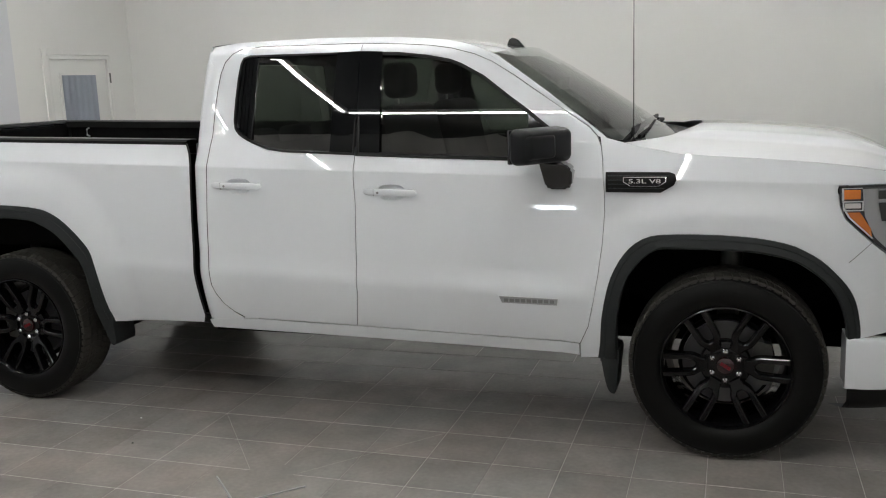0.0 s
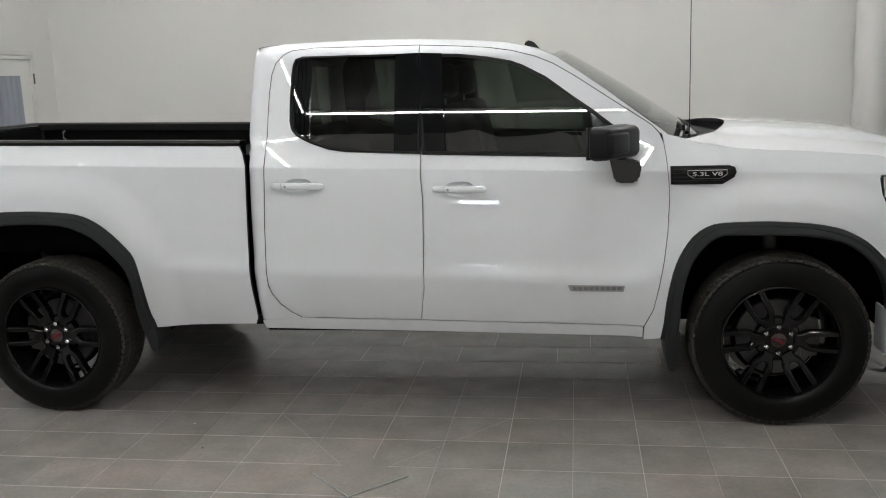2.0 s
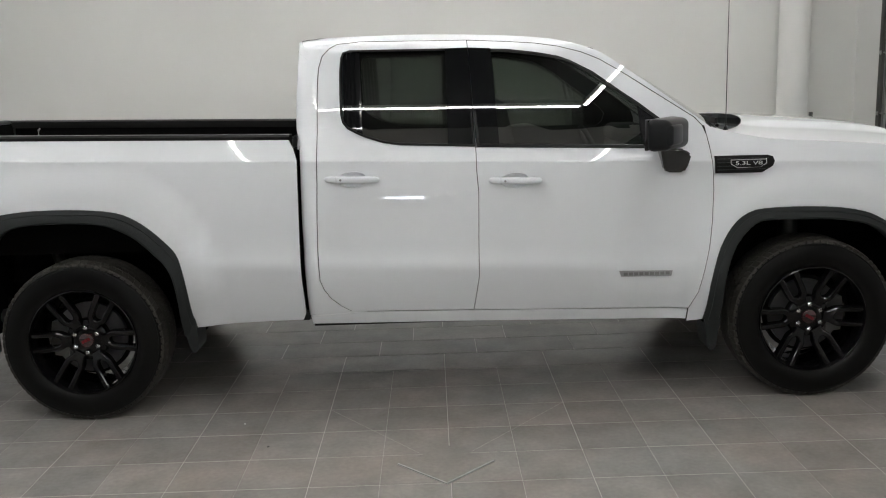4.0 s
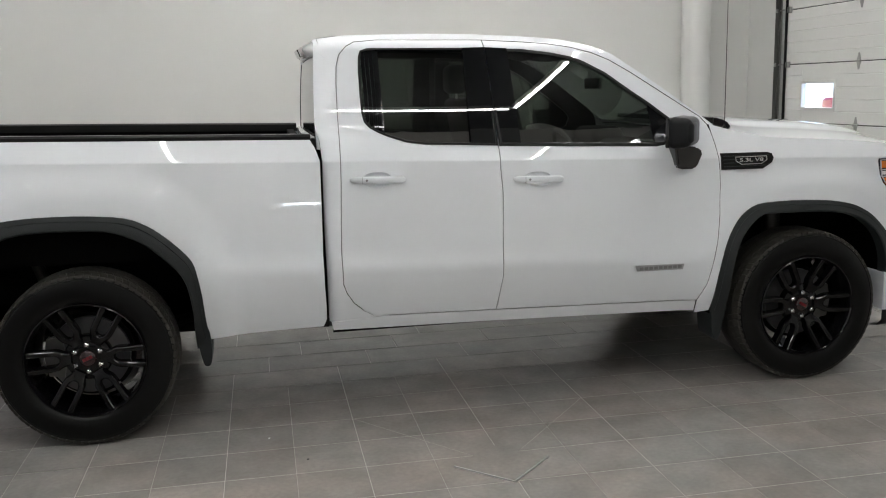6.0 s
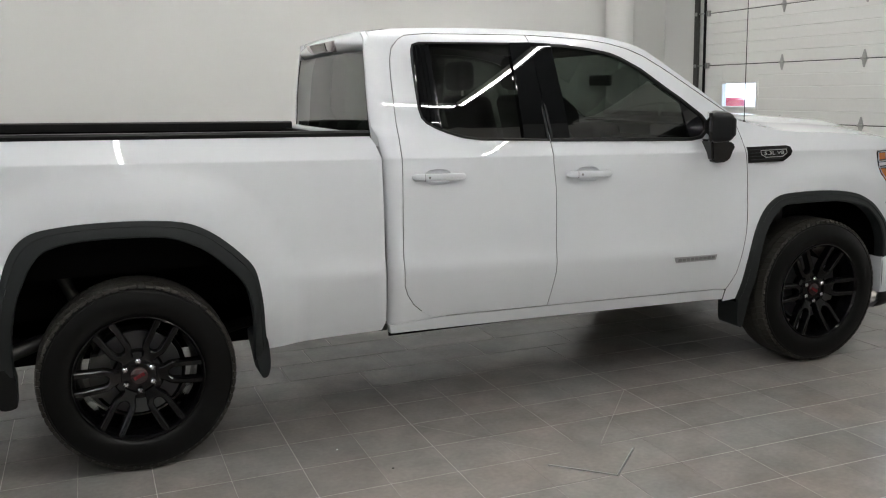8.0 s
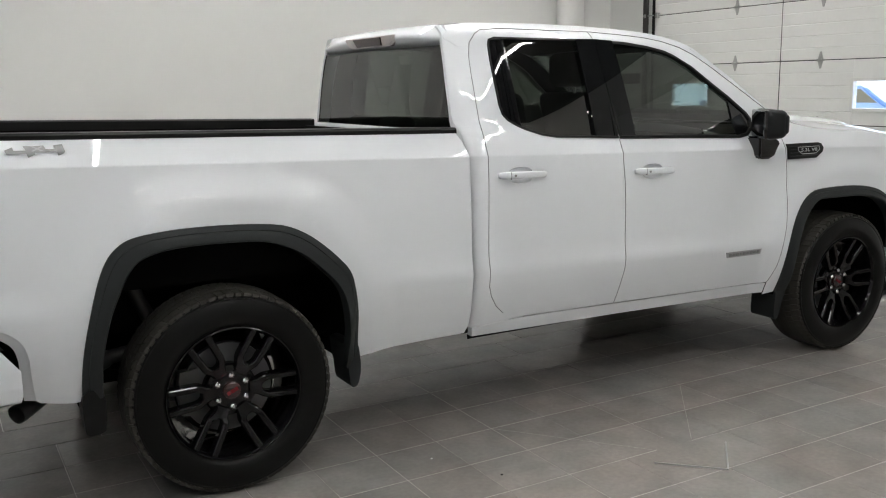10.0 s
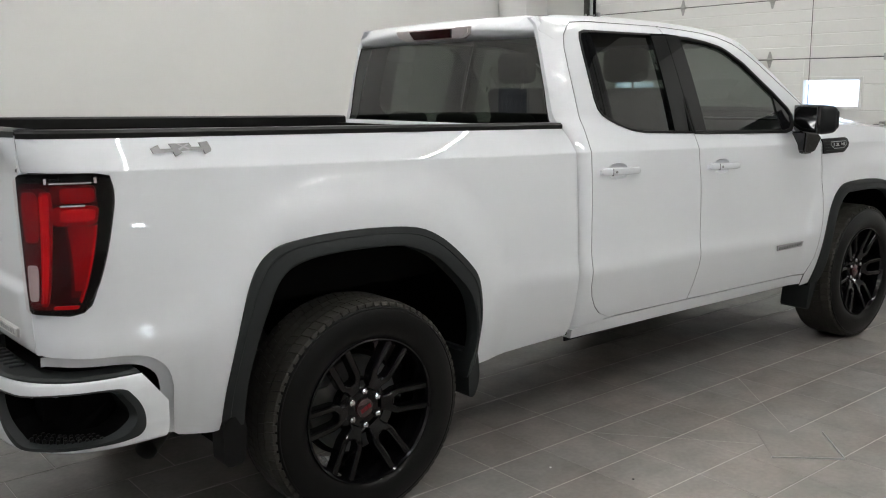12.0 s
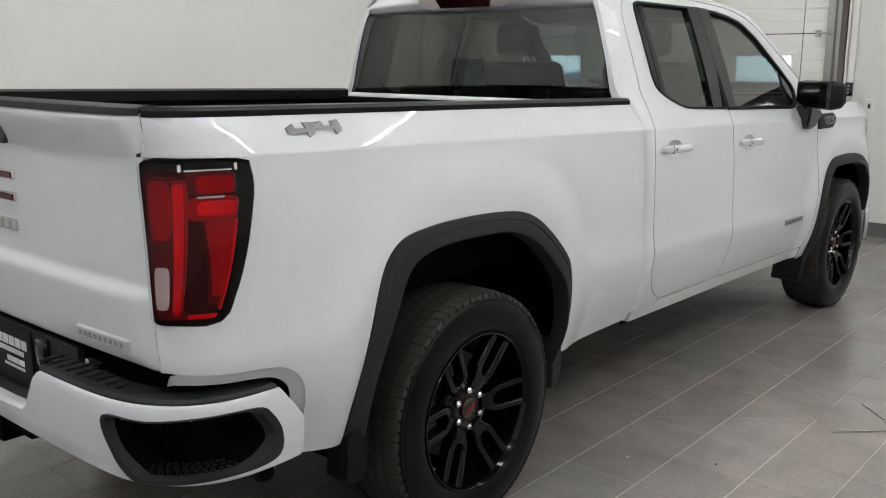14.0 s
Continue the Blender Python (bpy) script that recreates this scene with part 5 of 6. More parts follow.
for sd in (-1, 1):
    doors(sd)
    cab_side(sd)
    fender(sd)
    bed_side(sd)
    tail_light(sd)
    for xc in (0.0, WB):
        wheel((xc, sd * 0.868, HUB), sd)
    wheel_house(0.0, -0.56, 0.57, 1.13, sd)
    wheel_house(WB, 3.20, 4.29, 1.04, sd)
    # mud flaps
    for loop in ([(3.200, 0.46), (3.283, 0.46), (3.278, 0.36), (3.268, 0.252), (3.240, 0.25), (3.222, 0.30), (3.207, 0.40)],
                 [(0.503, 0.53), (0.558, 0.53), (0.572, 0.46), (0.573, 0.38), (0.562, 0.335), (0.542, 0.328), (0.530, 0.345), (0.516, 0.42)],
                 [(-0.563, 0.50), (-0.490, 0.50), (-0.487, 0.37), (-0.500, 0.338), (-0.552, 0.336), (-0.566, 0.38)]):
        bm = prism(clean(smooth_line(loop, 3, closed=True)), lambda u, v, q: (u, sd * (0.945 - q - 0.20 * max(0.42 - v, 0)), v), 0.17 if loop[0][0] > 0 else 0.09)
        part("mud_flap", bm, TRIM if loop[0][0] > 0 else SATINTRIM, truck, "black moulded mud flap", smooth=35)


# roof, screens, hood
def roof_point(x, t):
    y = t * (body(x, edge_z(x)) - 0.001)
    return (x, y, edge_z(x) + 0.014 * (1 - abs(t) ** 2.2))


XF = [1.165, 1.20, 1.25, 1.35, 1.5, 1.75, 2.0, 2.2, 2.35, 2.45, 2.54, 2.60, 2.655]
roof = part("roof", grid(XF, lin(-1, 1, 28), lambda x, t: roof_point(x + (0.10 * (1 - t * t) * step01(2.3, 2.655, x)), t) if x > 2.3 else roof_point(x, t)), PAINT, truck, "white roof panel", smooth=180)


def windshield_point(v, t):
    """v: 0 at the cowl, 1 at the roof."""
    xb, zb, yb = 3.46 - 0.22 * t * t, 1.370 + 0.030 * t * t, 0.845
    xt, zt, yt = 2.725 - 0.065 * t * t, 1.858 - 0.045 * t * t, 0.744
    x, z, y = xb + (xt - xb) * v, zb + (zt - zb) * v, yb + (yt - yb) * v
    bow = 0.010 * math.sin(math.pi * v)
    return (x + bow * 0.5, y * t, z + bow)


part("windshield", grid(lin(0, 1, 10), lin(-1, 1, 20), windshield_point), GLASS_CLEAR, truck, "clear windshield", smooth=180)
for s in (-1, 1):
    part("windshield_seal", tube([tuple(Vector(windshield_point(v, s * 0.985)) - Vector((0, 0, 0.004))) for v in lin(0, 0.9, 10)], 0.004, 8), SEAL, truck, smooth=40)


def hood_point(x, t):
    e = 0.30 * (1 - abs(t) ** 2.0) * (1 - step01(3.3, 3.8, x))
    xx = x + e
    ye = body(xx, hood_edge(xx))
    dome = 0.075 * (1 - abs(t) ** 2.4) + 0.022 * (1 - step01(0.52, 0.66, abs(t))) * step01(3.4, 3.7, xx)
    fall = 1 - 0.55 * step01(4.25, 4.62, xx)
    return (xx, ye * t, hood_edge(xx) + dome * fall)


part("hood", grid(lin(3.30, 4.60, 40), lin(-1, 1, 60), hood_point), PAINT, truck, "white sculpted hood", smooth=180)
part("cowl", grid(lin(0, 1, 4), lin(-0.98, 0.98, 20), lambda v, t: (lambda a, b: (a[0] + (b[0] - a[0]) * v, a[1], min(a[2], b[2]) - 0.012 - 0.01 * math.sin(math.pi * v)))(windshield_point(0.0, t), hood_point(3.30, t))), TRIM, truck, "black plastic cowl", smooth=60)
for s in (-1, 1):
    wob = empty_part("wiper", truck, "black windshield wiper")
    part("wiper_arm", tube([(3.34, s * 0.62, 1.40), (3.37, s * 0.45, 1.425), (3.36, s * 0.10 + 0.1, 1.44)], [0.010, 0.008, 0.006], 8), SEAL, wob)
    part("wiper_blade", boxes(((3.31, s * 0.35 - 0.33, 1.415), (3.325, s * 0.35 + 0.33, 1.445)), bevel=0.004), SEAL, wob)
an = empty_part("radio_mast", truck, "thin black radio mast")
part("mast", tube([(3.332, -0.788, 1.37), (3.332, -0.788, 2.28)], [0.0024, 0.0016], 8), SEAL, an)
part("mast_base", tube([(3.332, -0.788, 1.355), (3.332, -0.788, 1.39), (3.332, -0.788, 1.405)], [0.017, 0.012, 0.005], 12), SEAL, an, smooth=40)
fin = prism([(2.46, 1.865), (2.60, 1.850), (2.535, 1.928), (2.49, 1.938)], lambda u, v, w: (u, 0.42 + w - 0.022, v), 0.044)
bmesh.ops.bevel(fin, geom=fin.edges[:], offset=0.008, segments=2, affect="EDGES")
part("roof_aerial", fin, GLOSSBLACK, truck, "black shark-fin aerial", smooth=40)


# cab back, rear screen, visor and third brake light
def back_x(z):
    return soft(z, [0.5, 1.40, 1.60, 1.82, 1.92], [1.15, 1.136, 1.140, 1.155, 1.17])


def back_y(z):
    return soft(z, [0.5, 1.36, 1.42, 1.60, 1.81, 1.90], [0.86, 0.85, 0.798, 0.754, 0.694, 0.63])


part("rear_window", grid(lin(1.405, 1.822, 8), lin(-1, 1, 16), lambda z, t: (back_x(z) - 0.012 * (1 - t * t) - 0.006, t * (back_y(z) - 0.004), z)), GLASS_BACK, truck, "dark tinted rear window", smooth=180)
for s in (-1, 1):
    part("rear_pillar", grid(lin(1.36, 1.91, 24), lin(0, 1, 8), lambda z, v: (back_x(z) - 0.006 + (rear_edge(z) - 0.001 - back_x(z) + 0.006) * v ** 2, s * (back_y(z) + (cab_skin(rear_edge(z), z) + 0.001 - back_y(z)) * v), z)), PAINT, truck, smooth=180)
part("window_sill_strip", grid(lin(-1, 1, 20), [(-0.034, 1.352), (-0.036, 1.404), (-0.030, 1.413), (-0.004, 1.417)], lambda t, p: (back_x(1.4) - 0.012 * (1 - t * t) + p[0], t * 0.815, p[1])), PAINT, truck, smooth=60)
part("cab_back", boxes(((1.16, -0.84, 0.5), (1.18, 0.84, 1.40))), INTERIOR, truck)
for s in (-1, 1):
    part("rear_window_seal", tube([(back_x(z) - 0.006, s * (back_y(z) - 0.002), z) for z in lin(1.405, 1.822, 8)], 0.003, 6), SEAL, truck)


def visor_point(t, k):
    """The roof's rear lip: it leaves the roof, rounds over and folds back to the glass."""
    sect = [(1.20, 0), (1.165, 0), (1.142, 1.912), (1.126, 1.897), (1.121, 1.884), (1.124, 1.874), (1.141, 1.850), (1.166, 1.828), (1.19, 1.824)]
    x, z = sect[k]
    if k < 2:
        p = roof_point(x, t)
        return (p[0], p[1], p[2] + 0.001)
    z -= (0.026 if k < 6 else 0.012) * abs(t) ** 2.4
    x += 0.030 * abs(t) ** 8 - 0.016 * (1 - t * t)
    return (x, t * (cab_skin(max(x, 1.124), z) + 0.002), z)


part("roof_visor", grid(lin(-1, 1, 40), list(range(9)), visor_point), PAINT, truck, "white lip over the rear window", smooth=50)
tb = empty_part("high_brake_light", truck, "dark red high brake light")
lo = [(-0.295, 1.893), (0.295, 1.893), (0.285, 1.858), (0.225, 1.838), (-0.225, 1.838), (-0.285, 1.858)]
bm = prism(lo, lambda u, v, w: (1.086 + w + 0.40 * (1.893 - v) + 0.010 * (u / 0.29) ** 2, u, v), 0.06)
bmesh.ops.bevel(bm, geom=bm.edges[:], offset=0.004, segments=2, affect="EDGES")
part("lamp_body", bm, CLEARLENS, tb, "clear lamp body", smooth=40)
part("brake_lens", prism([(-0.165, 1.886), (0.165, 1.886), (0.145, 1.844), (-0.145, 1.844)], lambda u, v, w: (1.0825 + w + 0.40 * (1.893 - v), u, v), 0.02), CAPRED, tb, "dark red lens")
for s in (-1, 1):
    part("cargo_lens", prism([(s * 0.172, 1.884), (s * 0.280, 1.884), (s * 0.272, 1.864), (s * 0.225, 1.846), (s * 0.154, 1.846)], lambda u, v, w: (1.0835 + w + 0.40 * (1.893 - v) + 0.009 * (u / 0.29) ** 2, u, v), 0.02), CLEARLENS, tb, "clear cargo lens")


# cargo bed
def rail_z(x):
    return 1.414 + (1.094 - x) * 0.0256


for s in (-1, 1):
    bm = bmesh.new()
    rings = []
    for x in lin(-1.101, -0.98, 8)[:-1] + lin(-0.98, 1.10, 26):
        z, y = rail_z(x), bed_skin(x, rail_z(x))
        sec = [(y + 0.003, z - 0.004), (y + 0.003, z + 0.012), (y - 0.008, z + 0.022), (y - 0.085, z + 0.022), (y - 0.10, z + 0.014), (y - 0.10, z - 0.03)]
        rings.append([bm.verts.new((x, s * a, b)) for a, b in sec])
    for a, b in zip(rings, rings[1:]):
        for k in range(5):
            bm.faces.new((a[k], a[k + 1], b[k + 1], b[k]))
    bmesh.ops.recalc_face_normals(bm, faces=bm.faces[:])
    part("bed_rail_cap", bm, SATINTRIM, truck, "black plastic bed rail cap", smooth=30)
    part("bed_inner_wall", grid(lin(-1.05, 1.06, 10), [0.88, 1.1, 1.40], lambda x, z: (x, s * (0.80 if z < 1.3 else 0.815), z if z < 1.3 else rail_z(x) - 0.01)), LINER, truck)
    part("tie_down", tube([(-0.86, s * 0.80, 1.37), (-0.86, s * 0.775, 1.38), (-0.86, s * 0.775, 1.42), (-0.86, s * 0.80, 1.43)], 0.006, 8), STEEL, truck)
bed_floor = part("bed_floor", boxes(((-1.05, -0.80, 0.85), (1.06, 0.80, 0.88))), LINER, truck, "black ribbed bed floor")
for k in range(11):
    part("floor_rib", boxes(((-1.05, -0.73 + 0.14 * k, 0.881), (1.06, -0.67 + 0.14 * k, 0.892)), bevel=0.003), LINER, bed_floor)
part("bed_bulkhead", boxes(((1.04, -0.80, 0.86), (1.065, 0.80, 1.385)), ((1.035, -0.80, 1.375), (1.08, 0.80, 1.398)), bevel=0.004), LINER, truck, "black bed front wall")

# tailgate
TG = [(-1.035, 1.470), (-1.095, 1.476), (-1.118, 1.470), (-1.124, 1.455), (-1.116, 1.42), (-1.100, 1.375), (-1.094, 1.33), (-1.093, 1.15), (-1.0935, 1.06), (-1.095, 1.032), (-1.111, 1.006), (-1.1135, 0.98), (-1.111, 0.90), (-1.103, 0.83), (-1.085, 0.815), (-1.04, 0.812)]
TG = smooth_line(TG, 3)


def gate_point(t, p):
    """The tailgate's face; its lip fades into the bed sides."""
    e = step01(0.90, 1.0, abs(t))
    x = p[0] + (max(p[0], -1.103) - p[0]) * e
    return (x - 0.018 * (1 - t * t), t * gate_half(p[1]), p[1])


gm = grid(lin(-1, -0.9, 6)[:-1] + lin(-0.9, 0.9, 32) + lin(0.9, 1, 6)[1:], TG, gate_point)
gm.verts.ensure_lookup_table()
gm.faces.new(gm.verts[:len(TG)])
gm.faces.new(gm.verts[-len(TG):])
gate = part("tailgate", gm, PAINT, truck, "white tailgate with chrome badges", smooth=60)
part("tailgate_inner", boxes(((-1.05, -0.78, 0.82), (-1.03, 0.78, 1.46))), LINER, gate)
part("tailgate_cap", grid(lin(-1, 1, 24), [(-1.03, 1.474), (-1.04, 1.492), (-1.09, 1.496), (-1.118, 1.488), (-1.124, 1.470)], gate_point), TRIM, gate, "black tailgate cap", smooth=40)
for s in (-1, 1):
    part("tailgate_gap", boxes(((-1.075, s * 0.775, 0.82), (-1.03, s * 0.83, 1.44))), SEAL, gate)
bm = bmesh.new()
for k in range(2):
    box(bm, (-1.119, -0.13, 1.255 - 0.066 * k), (-1.106, 0.13, 1.282 - 0.066 * k), 0.004)
part("gate_badge", bm, CHROME, gate, "chrome framed badge bars")
part("gate_badge_fill", boxes(((-1.122, -0.12, 1.260), (-1.116, 0.12, 1.277)), ((-1.122, -0.12, 1.194), (-1.116, 0.12, 1.211))), BADGERED, gate, "dark red badge bars")
bm = bmesh.new()
for k in range(6):
    box(bm, (-1.118, 0.13 - 0.047 * k - 0.018, 1.10), (-1.106, 0.13 - 0.047 * k + 0.018, 1.135), 0.003)
part("gate_lettering", bm, CHROME, gate, "small chrome lettering bars")
part("gate_handle", rounded((-1.134, -0.12, 1.36), (-1.10, 0.12, 1.42), 0.012, 3), GLOSSBLACK, gate, "black tailgate handle", smooth=40)
bm = prism([(-0.72, 0.886), (-0.46, 0.886), (-0.47, 0.852), (-0.71, 0.852)], lambda u, v, w: (-1.136 + w + 0.018 * (u / 0.79) ** 2, u, v), 0.02)
bmesh.ops.bevel(bm, geom=bm.edges[:], offset=0.003, segments=1, affect="EDGES")
BRIGHTBADGE = material("bright_silver_badge", (0.62, 0.62, 0.61), 0.3, 0.3, grain=0.06, scale=400)
nb = part("trim_badge", bm, BRIGHTBADGE, gate, "silver trim badge with raised lettering")
part("badge_face", prism([(-0.714, 0.882), (-0.466, 0.882), (-0.475, 0.856), (-0.705, 0.856)], lambda u, v, w: (-1.138 + w + 0.018 * (u / 0.79) ** 2, u, v), 0.01), BRIGHTBADGE, nb)
bm = bmesh.new()
for k in range(9):
    x = -1.1395 + 0.018 * ((-0.688 + 0.025 * k) / 0.79) ** 2
    box(bm, (x, -0.695 + 0.025 * k, 0.862), (x + 0.012, -0.695 + 0.025 * k + 0.014, 0.876))
part("badge_lettering", bm, SILVER, nb)


# rear bumper
BP = smooth_line([(-0.766, 0.984), (-0.85, 0.988), (-0.95, 0.980), (-1.03, 0.955), (-1.10, 0.905), (-1.155, 0.83), (-1.188, 0.74), (-1.205, 0.62), (-1.211, 0.45), (-1.212, 0.30), (-1.212, 0.15), (-1.212, 0.0)], 5)
bumper = empty_part("rear_bumper", truck, "white rear bumper with black corner steps and step pad")
SZ = [0.47, 0.50, 0.53, 0.58, 0.64, 0.70, 0.725, 0.738]
SX = [-0.030, -0.016, -0.008, 0.0, 0.002, 0.0, -0.003, -0.006]


def bump_point(k, q, s):
    """A point of the bumper: k along its plan line, q the (offset outward, height)."""
    i = min(max(int(k), 0), len(BP) - 2)
    base = Vector(BP[i]).lerp(Vector(BP[i + 1]), k - i)
    a, b = Vector(BP[max(i - 1, 0)]), Vector(BP[min(i + 2, len(BP) - 1)])
    d = (b - a).normalized()
    n = Vector((d.y, -d.x))
    n = n if n.y > 0 or n.x < 0 else -n
    p = base + n * q[0]
    return Vector((min(p.x, -0.766 - 0.74 * max(q[1] - 0.643, 0) - 0.3 * max(0.55 - q[1], 0)), s * p.y, q[1]))


def bumper_low(k):
    return soft(k, [0, 28, 36, 55], [0.518, 0.520, 0.527, 0.525])


def bumper_top(k):
    y = bump_point(k, (0, 0.65), 1).y
    return interp(y, [0.0, 0.115, 0.255, 0.285, 0.344, 0.368], [0.600, 0.602, 0.610, 0.629, 0.735, 0.745])


POCKET = smooth_line([(31.9, 0.700), (25, 0.704), (17, 0.713), (8.6, 0.711), (6.3, 0.68), (4.9, 0.625), (5.1, 0.567), (7.5, 0.545), (13.7, 0.540), (22, 0.532), (27.7, 0.535), (30.6, 0.605)], 5, closed=True)


def in_pocket(k, z):
    inside = False
    for (a, b), (c, d) in zip(POCKET, POCKET[1:] + POCKET[:1]):
        if (b > z) != (d > z) and k < a + (z - b) * (c - a) / (d - b):
            inside = not inside
    return inside


for s in (-1, 1):
    bm = bmesh.new()
    ks = lin(0, len(BP) - 1, 3 * (len(BP) - 1))
    rows = []
    for k in ks:
        zb, zt = bumper_low(k), bumper_top(k)
        sect = [(-0.045, zt - 0.003), (-0.016, zt), (-0.009, zt - 0.002)] + [(None, z) for z in lin(zt - 0.007, zb + 0.010, 40)] + [(-0.020, zb + 0.002), (-0.05, zb)]
        rows.append([((k, z), bm.verts.new(bump_point(k, (interp(z, SZ, SX) if x is None else x, z), s))) for x, z in sect])
    for a, b in zip(rows, rows[1:]):
        for j in range(len(a) - 1):
            q = (a[j], a[j + 1], b[j + 1], b[j])
            if not all(in_pocket(*p[0]) for p in q):
                bm.faces.new([p[1] for p in q])
    bmesh.ops.recalc_face_normals(bm, faces=bm.faces[:])
    part("bumper_shell", bm, PAINT, bumper, "white painted bumper end", smooth=50)
    # pocket: a black frame, a deep recess blackened for its shade, and a ribbed tread

    def at(k, z, dep):
        return bump_point(k, (interp(z, SZ, SX) - dep, z), s)
    def frame_fit(f, k, z):
        """The frame is slim over and inboard of the recess, broad under it and at its outer end."""
        return 1 - (1 - f) * (0.45 + 0.75 * step01(0.62, 0.55, z) + 0.45 * step01(11, 6, k)) if f < 1 else f
    bm = bmesh.new()
    deep = bmesh.new()
    for m, levels in ((bm, ((1.015, 0.002), (1.01, -0.004), (0.98, -0.005), (0.91, -0.003), (0.84, 0.022))), (deep, ((0.84, 0.022), (0.82, 0.06), (0.80, 0.12)))):
        rings = [[m.verts.new(at(18.4 + (k - 18.4) * frame_fit(f, k, z), 0.622 + (z - 0.622) * frame_fit(f, k, z), dep)) for k, z in POCKET] for f, dep in levels]
        for a, b in zip(rings, rings[1:]):
            for k in range(len(POCKET)):
                j = (k + 1) % len(POCKET)
                m.faces.new((a[k], a[j], b[j], b[k]))
    deep.faces.new(rings[-1])
    bmesh.ops.recalc_face_normals(bm, faces=bm.faces[:])
    pk = part("corner_step", bm, TRIM, bumper, "black moulded corner step", smooth=30)
    part("step_well", deep, LINER, pk)
    bm = bmesh.new()
    for i in range(12):
        for j in range(3):
            c = at(10 + 1.4 * i + 0.7 * (j % 2), 0.56, 0.025 + 0.022 * j)
            c.z = 0.560
            box(bm, (c.x - 0.0055, c.y - 0.0055, c.z - 0.012), (c.x + 0.0055, c.y + 0.0055, c.z + 0.001), 0.002, 1)
    tagged(part("step_grip", bm, SATINTRIM, pk), kind="stuff")
    # step pad on top
    pts = list(range(0, 44))
    bm = bmesh.new()
    rows = []
    for k in pts:
        inner = 0.090 + 0.015 * step01(18, 30, k)
        rows.append([bm.verts.new(bump_point(k, q, s)) for q in ((-0.013, 0.740), (-0.014, 0.750), (-0.022, 0.757), (-inner, 0.758), (-inner - 0.02, 0.746), (-inner - 0.02, 0.70))])
    for a, b in zip(rows, rows[1:]):
        for j in range(5):
            bm.faces.new((a[j], a[j + 1], b[j + 1], b[j]))
    bmesh.ops.recalc_face_normals(bm, faces=bm.faces[:])
    pad = part("step_pad", bm, TRIM, bumper, "black ribbed step pad", smooth=40)
    for k in range(9):
        y = s * (0.33 + 0.045 * k)
        part("pad_rib", boxes(((-1.182 + 0.004 * k, y - 0.006, 0.756), (-1.10, y + 0.006, 0.764)), bevel=0.002, segs=1), TRIM, pad)
    part("bumper_filler", boxes(((-1.09, s * 0.42, 0.60), (-0.80, s * 0.80, 0.735))), LINER, bumper)
    part("exhaust_tip" if s < 0 else "hanger", tube([(-0.62, s * 0.66, 0.47), (-0.71, s * 0.74, 0.445), (-0.785, s * 0.81, 0.428)], [0.03, 0.034, 0.038], 18, cap=False) if s < 0 else tube([(-0.7, 0.6, 0.5), (-0.7, 0.6, 0.6)], 0.01), DARKSTEEL, truck, smooth=50)
part("bumper_recess", boxes(((-1.112, -0.42, 0.585), (-1.09, 0.42, 0.80)), ((-1.198, -0.34, 0.58), (-1.112, 0.34, 0.594)), bevel=0.003), TRIM, bumper, "black plate recess")
for s in (-1, 1):
    part("recess_cheek", prism([(-1.198, 0.60), (-1.198, 0.735), (-1.112, 0.75), (-1.112, 0.60)], lambda u, v, w: (u, s * (0.30 + 0.55 * max(v - 0.61, 0) + w), v), 0.02), TRIM, bumper)
    part("plate_lamp", rounded((-1.135, s * 0.225 - 0.03, 0.70), (-1.10, s * 0.225 + 0.03, 0.79), 0.012, 2), GLOSSBLACK, bumper, smooth=40)
part("hitch", boxes(((-1.17, -0.20, 0.475), (-1.07, 0.20, 0.52)), ((-1.19, -0.045, 0.43), (-1.0, 0.045, 0.515)), bevel=0.006), LINER, bumper)
plate = part("dealer_plate", boxes(((-1.125, -0.155, 0.635), (-1.118, 0.155, 0.795)), bevel=0.003), SATINTRIM, bumper, "black dealer plate with white print bars")
bm = bmesh.new()
for z0, z1, y0, y1, n in ((0.727, 0.757, -0.125, 0.125, 6), (0.703, 0.719, -0.10, 0.125, 10), (0.672, 0.690, -0.10, 0.02, 6), (0.656, 0.665, -0.10, 0.04, 8)):
    for k in range(n):
        a = y0 + (y1 - y0) * k / n
        box(bm, (-1.1265, a, z0), (-1.1245, a + (y1 - y0) / n * 0.82, z1))
part("plate_print", bm, PLATEWHITE, plate, "white print bars")

# front bumper, grille
fb = empty_part("front_bumper", truck, "white front bumper with black lower lip")
FB = smooth_line([(4.222, 0.985), (4.33, 0.978), (4.46, 0.93), (4.58, 0.82), (4.66, 0.66), (4.72, 0.40), (4.74, 0.0), (4.72, -0.40), (4.66, -0.66), (4.58, -0.82), (4.46, -0.93), (4.33, -0.978), (4.222, -0.985)], 4)
part("bumper_bar", grid(FB, smooth_line([(-0.03, 0.578), (-0.006, 0.574), (0.0, 0.555), (0.003, 0.47), (0.0, 0.375), (-0.008, 0.360), (-0.05, 0.355)], 3), lambda p, q: (p[0] + q[0] * min(max((p[0] - 4.2) * 4, 0), 1), p[1] * (1 + q[0] * 0.9), q[1])), PAINT, fb, smooth=50)
part("lower_lip", grid(FB, [(-0.03, 0.358), (-0.03, 0.30), (-0.06, 0.262), (-0.16, 0.25)], lambda p, q: (p[0] - 0.02 + (0.05 if p[0] < 4.25 else 0) + q[0] * 0.5, p[1] * (1 + q[0] * 0.8), q[1] + (0.03 if p[0] > 4.5 else 0))), SATINTRIM, fb, "black lower air dam", smooth=50)
for s in (-1, 1):
    part("bumper_end", boxes(((4.222, s * 0.80, 0.36), (4.232, s * 0.975, 0.572))), PAINT, fb)
